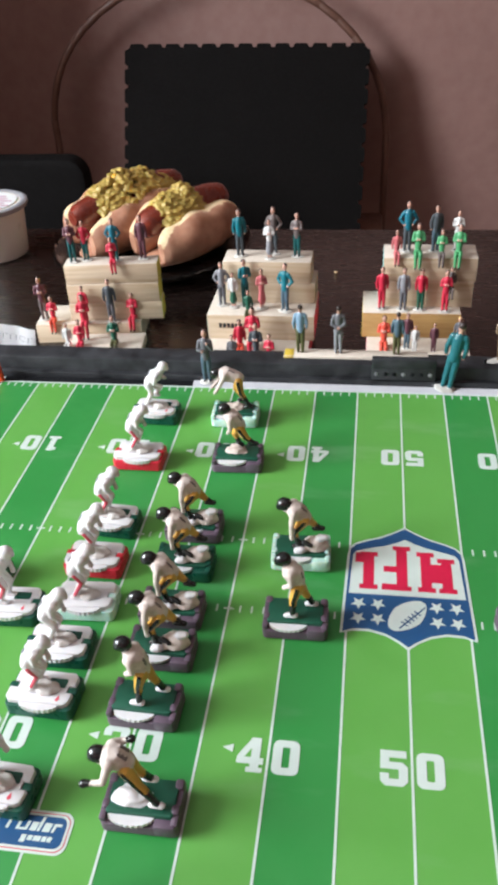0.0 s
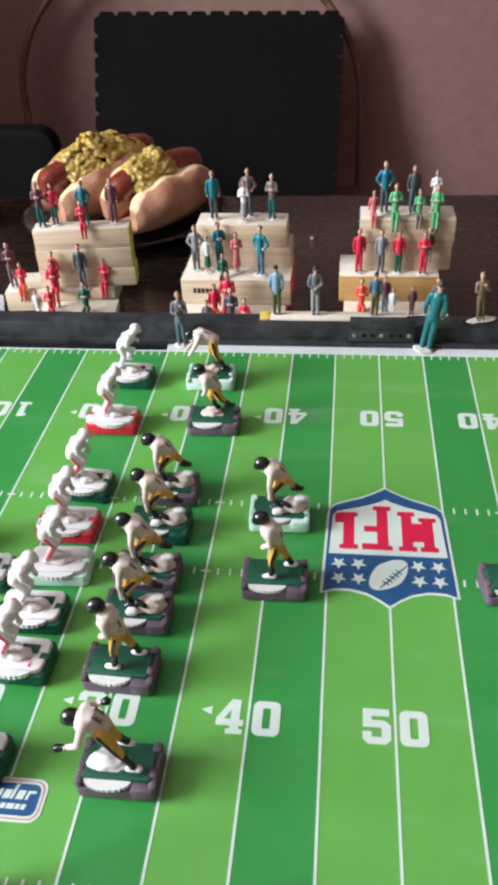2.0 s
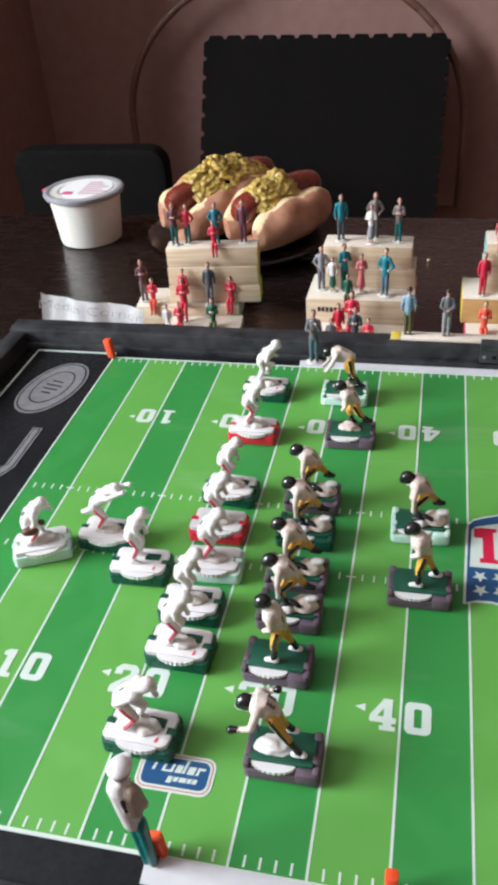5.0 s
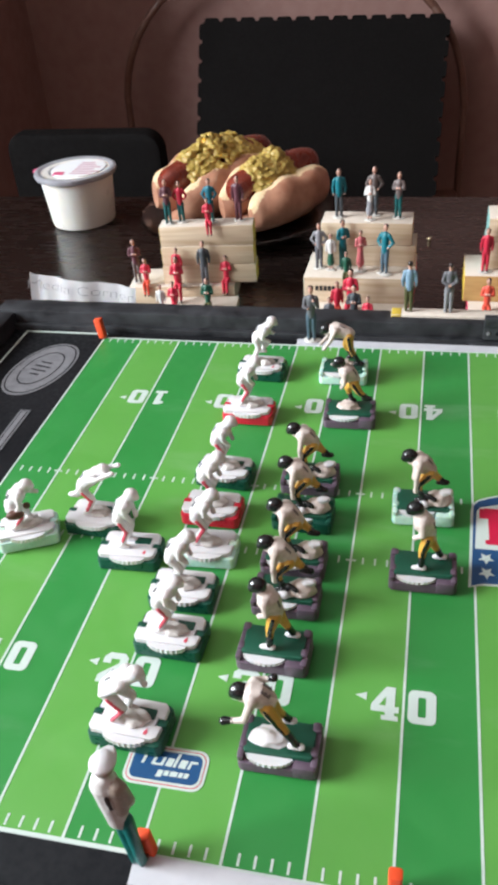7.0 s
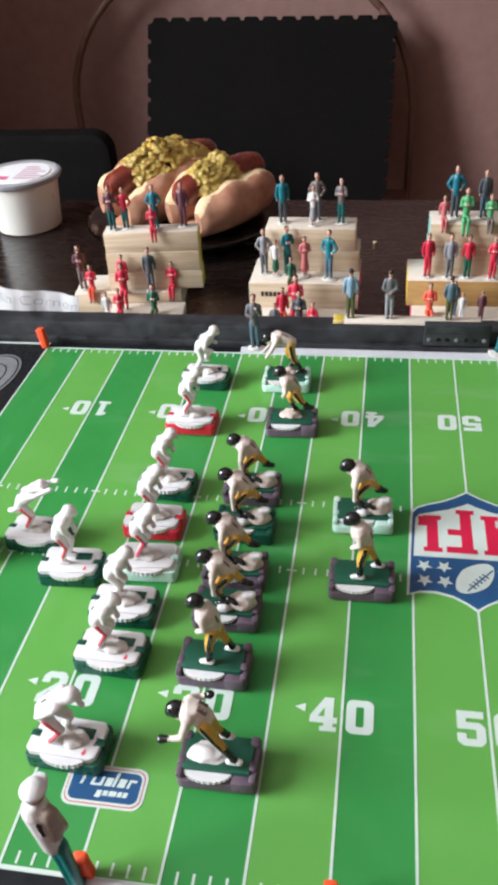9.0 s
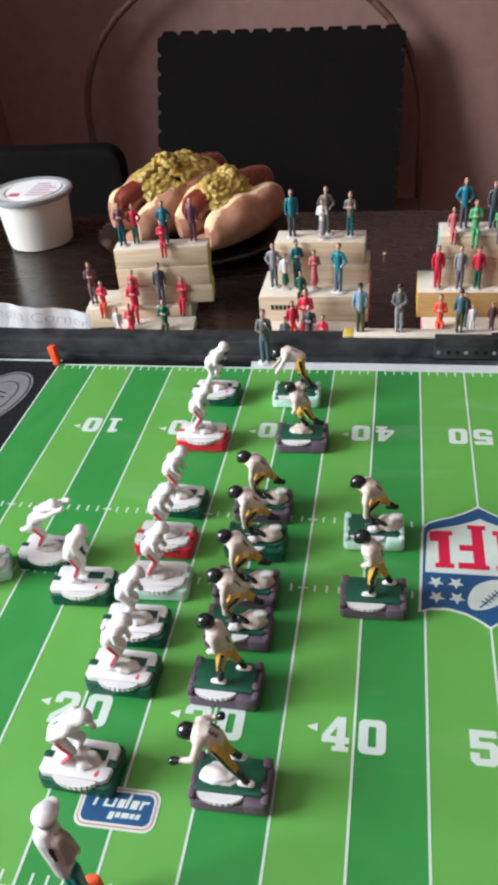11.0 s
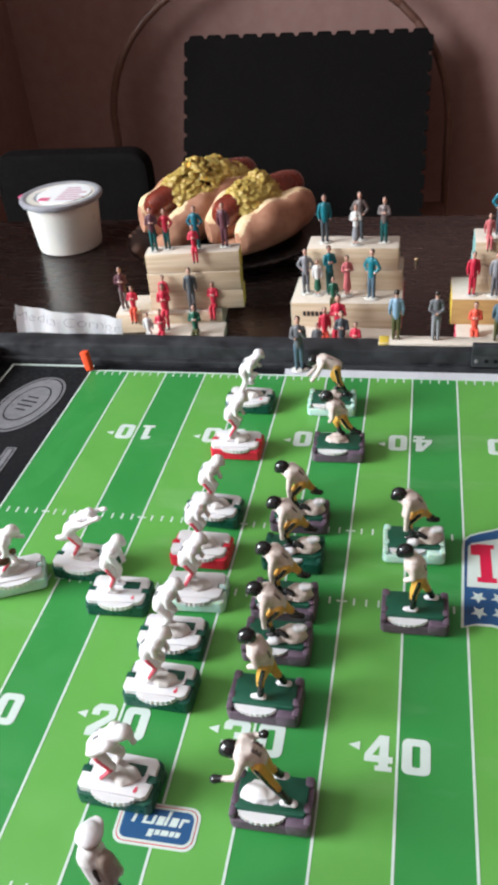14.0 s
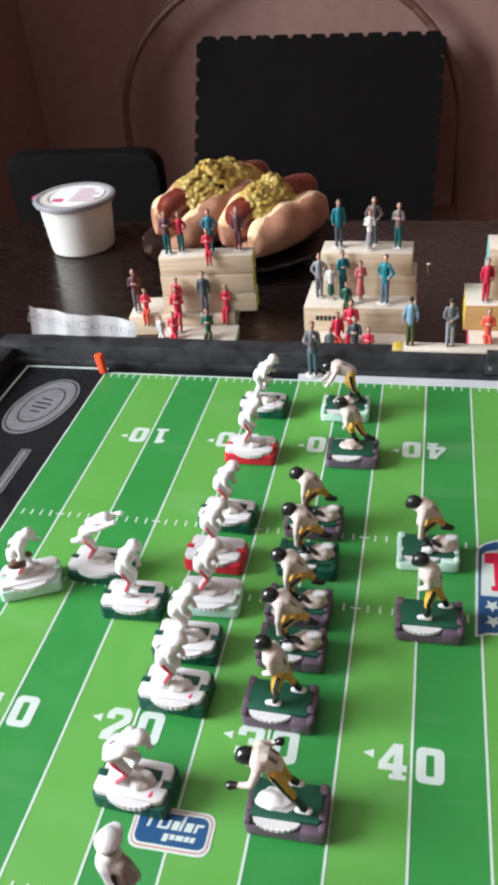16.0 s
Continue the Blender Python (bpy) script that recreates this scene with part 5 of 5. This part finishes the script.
def coach():
    """A larger figure with a cap that stands at the near sideline."""
    bm = bmesh.new()
    mats = [CLOTH["white"], CLOTH["sea_green"], CLOTH["fawn"], PLASTIC_WHITE, CLOTH["hair"]]
    # right upper sleeve and flank take the fawn: the jacket's shaded side as colour
    for s in (-1, 1):
        limb(bm, (s * 0.28, 0, 5.0), (s * 0.24, 0.05, 0.35), 0.42, 0.30, 1, 10)
        limb(bm, (s * 0.26, 0, 0.22), (s * 0.28, 0.45, 0.2), 0.25, 0.2, 4, 8)
        limb(bm, (s * 0.72, 0, 8.4), (s * 0.85, 0.2, 6.8), 0.36, 0.30, 2 if s > 0 else 0, 10)
        limb(bm, (s * 0.85, 0.2, 6.8), (s * 0.4, 0.6, 5.9), 0.30, 0.24, 0, 10)
    limb(bm, (-0.24, -0.08, 8.5), (-0.2, -0.06, 4.9), 0.80, 0.62, 0, 14)
    # pale torso, then a fawn layer that puts shade on its right
    limb(bm, (0.50, -0.10, 8.4), (0.36, -0.06, 6.2), 0.52, 0.44, 2, 14)
    ball(bm, (0, 0.1, 9.85), 0.64, 2, (0.95, 1.05, 1.05))
    ball(bm, (0, 0.1, 10.15), 0.68, 3, (1.0, 1.05, 0.62))
    limb(bm, (0, 0.0, 9.4), (0, -0.02, 8.8), 0.36, 0.5, 0, 10)
    slab(bm, [(0.58 * math.cos(a), 0.5 + 0.62 * math.sin(a)) for a in (math.pi * k / 10 for k in range(11))], 10.0, 10.2, 3)
    slab(bm, [(0.76 * math.cos(a), 0.12 + 0.76 * math.sin(a)) for a in (2 * math.pi * k / 20 for k in range(20))], 10.0, 10.22, 3)
    limb(bm, (0.2, -0.70, 8.2), (0.2, -0.68, 7.0), 0.1, 0.1, 4, 6)
    bmesh.ops.rotate(bm, verts=bm.verts, matrix=Matrix.Rotation(radians(-3), 3, "Y"))
    for v in bm.verts:
        v.co.z = max(v.co.z, 0.0)
    ob = part("coach_figurine", fused(bm, 0.09), mats)
    ob.matrix_basis = Matrix.Translation(P(-24.75, NEAR - 0.75, 0.13)) @ Matrix.Rotation(radians(-10), 4, "Z")
    return tagged(ob, "tall coach figurine with a white cap, pale jacket and teal trousers", "figurine", "sideline figurines")


coach()

# ---- food behind the bleachers ----
cup = thing("dessert_cup", -80.3, 66.0, -9.5, 0, "white plastic dessert cup with a printed foil lid", "food cup")
bm = bmesh.new()
lathe(bm, [(5.9, 0), (6.3, 0.12), (6.45, 0.5), (7.25, 9.4), (7.35, 10.0), (7.2, 10.0), (7.05, 9.4), (6.25, 0.6), (0.1, 0.5)], 56)
part("cup", bm, CUP_WHITE, cup)
bm = bmesh.new()
lathe(bm, [(7.3, 9.6), (7.9, 9.7), (8.05, 9.95), (8.05, 10.35), (7.8, 10.5), (7.3, 10.45)], 64)
part("rim", bm, CUP_WHITE, cup)
bm = bmesh.new()
lathe(bm, [(8.0, 9.6), (8.2, 10.0), (8.18, 10.52), (7.8, 10.72), (7.2, 10.66), (6.8, 10.42), (3.0, 10.5), (0.1, 10.56)], 72, ripple=lambda a, r: 1 + (0.006 * math.sin(23 * a) + 0.004 * math.sin(37 * a + 1) if r > 7.8 else 0))
lid = part("foil_lid", bm, FOIL, cup, "crimped foil lid with pink print")
bm = bmesh.new()
slab(bm, [(0.7 + 5.4 * math.cos(a), 0.1 + 5.7 * math.sin(a)) for a in (2 * math.pi * k / 40 for k in range(40))], 10.42, 10.61)
part("lid_label", bm, PAPER_WHITE, lid, "white printed paper disc")
bm = bmesh.new()
slab(bm, [(-8.0, -1.2), (-8.6, -1.4), (-8.8, -0.6), (-8.6, 0.4), (-8.0, 0.6)], 10.2, 10.5, bevel=0.1)
part("pull_tab", bm, LID_PINK, lid)
bm = bmesh.new()
slab(bm, rounded(-3.2, -1.0, -4.2, -2.4, 0.3), 10.4, 10.65)
part("print_mark", bm, LID_PINK, lid)
for i in range(6):
    bm = bmesh.new()
    w = (4.5, 5.5, 4.0, 5.0, 3.6, 2.8)[i]
    box(bm, 0.2, 0.2 + w, -3.6 + 1.35 * i, -3.0 + 1.35 * i, 10.4, 10.64)
    part("print_bar", bm, LID_ROSE, lid)

plate = thing("glass_plate", -46.4, 64.2, -9.5, 0, "clear ribbed glass plate on the table", "plate")
bm = bmesh.new()
rib = lambda a, r: 1 + ((0.016 if r > 18.0 else 0.008) * math.cos(56 * a) if r > 15 else 0.0)
lathe(bm, [(11.5, 0), (12.0, 0.1), (15.5, 1.0), (18.6, 2.7), (19.3, 3.2), (19.5, 3.45), (19.1, 3.6), (18.4, 3.2), (15.2, 1.6), (11.8, 0.75), (0.1, 0.7)], 176, ripple=rib)
part("dish", bm, PLATE_GLASS, plate)



def path_mesh(bm, a, b, sag, sections, seg, mat=0, shape=None, lump=0.0, seed=0.0):
    """A closed tube from a to b; shape(t, angle) gives the radii across and up."""
    a, b = Vector(a), Vector(b)
    ax = (b - a).normalized()
    side = ax.cross(Vector((0, 0, 1))).normalized()
    up = side.cross(ax)
    rings = []
    for i in range(sections + 1):
        t = i / sections
        c = a.lerp(b, t) + up * sag * (4 * t * (1 - t))
        ring = []
        for k in range(seg):
            an = 2 * math.pi * k / seg
            u, v = shape(t, an)
            q = c + side * u + up * v
            q += (q - c) * lump * noise.noise(q * 0.22 + Vector((seed, 0, 0)))
            ring.append(bm.verts.new(q))
        rings.append(ring)
    for u, v in zip(rings, rings[1:]):
        for k in range(seg):
            bm.faces.new((u[k], u[(k + 1) % seg], v[(k + 1) % seg], v[k])).material_index = mat
    bm.faces.new(rings[0][::-1]).material_index = mat
    bm.faces.new(rings[-1]).material_index = mat
    bmesh.ops.recalc_face_normals(bm, faces=bm.faces)


def end_round(t, p=2.6):
    return max(0.03, 1 - abs(2 * t - 1) ** p) ** (1 / p)


def hot_dog(ax, ay, bx, by, z, label, seed, relish_span, lift=0.0, near=5.3, out=4.1, far=5.3, spread=4.3):
    """Origin under the bun's middle; the bun is an open pair of halves with the sausage in its fold."""
    mx, my = (ax + bx) / 2, (ay + by) / 2
    h = thing("hot_dog", mx, my, z, 0, label, "hot dog", "hot dogs on the glass plate")
    a, b = Vector((ax - mx, ay - my, 0)), Vector((bx - mx, by - my, 0))
    d = (b - a).normalized()
    side = d.cross(Vector((0, 0, 1)))
    for s in (-1, 1):
        bm = bmesh.new()
        tall = near if s > 0 else far
        off = side * s * (out if s > 0 else 4.1)

        def half(t, an, s=s, tall=tall):
            r = end_round(t, 2.2)
            u, v = math.cos(an), math.sin(an)
            return (3.9 * u * r, (tall * v + 0.25 * s * u) * (0.35 + 0.65 * r))

        path_mesh(bm, a + off + Vector((0, 0, tall)), b + off + Vector((0, 0, tall + (0.3 if tall > 5 else 2.2))), 0.5, 60, 48, shape=half, lump=0.22, seed=seed + s)
        for f in bm.faces:
            c = f.calc_center_median()
            if (c - off).dot(side) * s < 0.9 + 0.9 * noise.noise(c * 0.45) and c.z > tall * 1.3 + 0.6 * noise.noise(c * 0.6 + Vector((7, 0, 0))):
                f.material_index = 1
        part("bun_half", bm, [BUN, CRUMB], h, "toasted bun half with a pale crumb edge")
    bm = bmesh.new()
    path_mesh(bm, a + Vector((0, 0, 0.6)), b + Vector((0, 0, 0.6)), 0, 14, 16, shape=lambda t, an: (4.2 * math.cos(an) * end_round(t), 0.6 + 1.6 * math.sin(an) * end_round(t)), lump=0.05, seed=seed)
    for v in bm.verts:
        v.co.z = max(v.co.z, 0.0)
    part("bun_fold", bm, BUN, h)
    bm = bmesh.new()
    path_mesh(bm, a - d * 0.8 + Vector((0, 0, 7.0 + lift)), b + d * 1.2 + Vector((0, 0, 8.0 + lift)), 0.6, 26, 20, shape=lambda t, an: (2.75 * math.cos(an) * end_round(t, 5), 2.75 * math.sin(an) * end_round(t, 5)), lump=0.06, seed=seed + 5)
    part("sausage", bm, SAUSAGE, h, "dark red grilled sausage")
    rng = random.Random(int(seed * 10) + 3)
    bm = bmesh.new()
    t0, t1 = relish_span
    for k in range(1500):
        t = t0 + (t1 - t0) * rng.random()
        env = math.sin(math.pi * (t - t0) / (t1 - t0)) ** 0.5
        w = rng.uniform(-1, 1)
        peak = 1.0 + 0.75 * noise.noise(Vector((t * 5.0, seed * 3, 0.3)))
        hgt = 8.9 + lift + 3.5 * peak * env * (1 - abs(w) ** 1.6) * rng.uniform(0.3, 1.0) - 2.0 * abs(w) ** 2
        c = a.lerp(b, t) + side * (w * spread * (0.45 + 0.55 * env)) + Vector((0, 0, hgt))
        ball(bm, c, rng.uniform(0.30, 0.72), 0 if rng.random() < 0.99 else 1, (rng.uniform(0.7, 1.6), rng.uniform(0.7, 1.5), rng.uniform(0.5, 1.0)), sub=1, rough=0.6, seed=k)
    tagged(part("relish", fused(bm, 0.15, 1), [RELISH, MUSTARD], h, "chopped yellow-green relish"), kind="stuff")
    return h


hot_dog(-59.5, 59.5, -44.5, 79.0, -8.4, "hot dog in a toasted bun heaped with green relish", 1.0, (0.15, 0.92), 1.7, near=4.4, spread=6.2)
hot_dog(-45.5, 56.0, -33.8, 71.0, -8.4, "hot dog in a toasted bun topped with relish, sausage end bare", 2.0, (0.14, 0.70), 1.2, near=4.1, out=4.6, far=4.5, spread=4.9)

bm = bmesh.new()
ball(bm, (0, 0, 0.22), 0.3, 0, (1.2, 0.8, 0.75), sub=2, rough=0.5, seed=4)
crumb = part("bread_crumb", bm, CRUMB)
crumb.matrix_basis = Matrix.Translation(P(-10.2, 57.4, -9.5))
tagged(crumb, "tiny pale bread crumb lying on the table", "crumb")
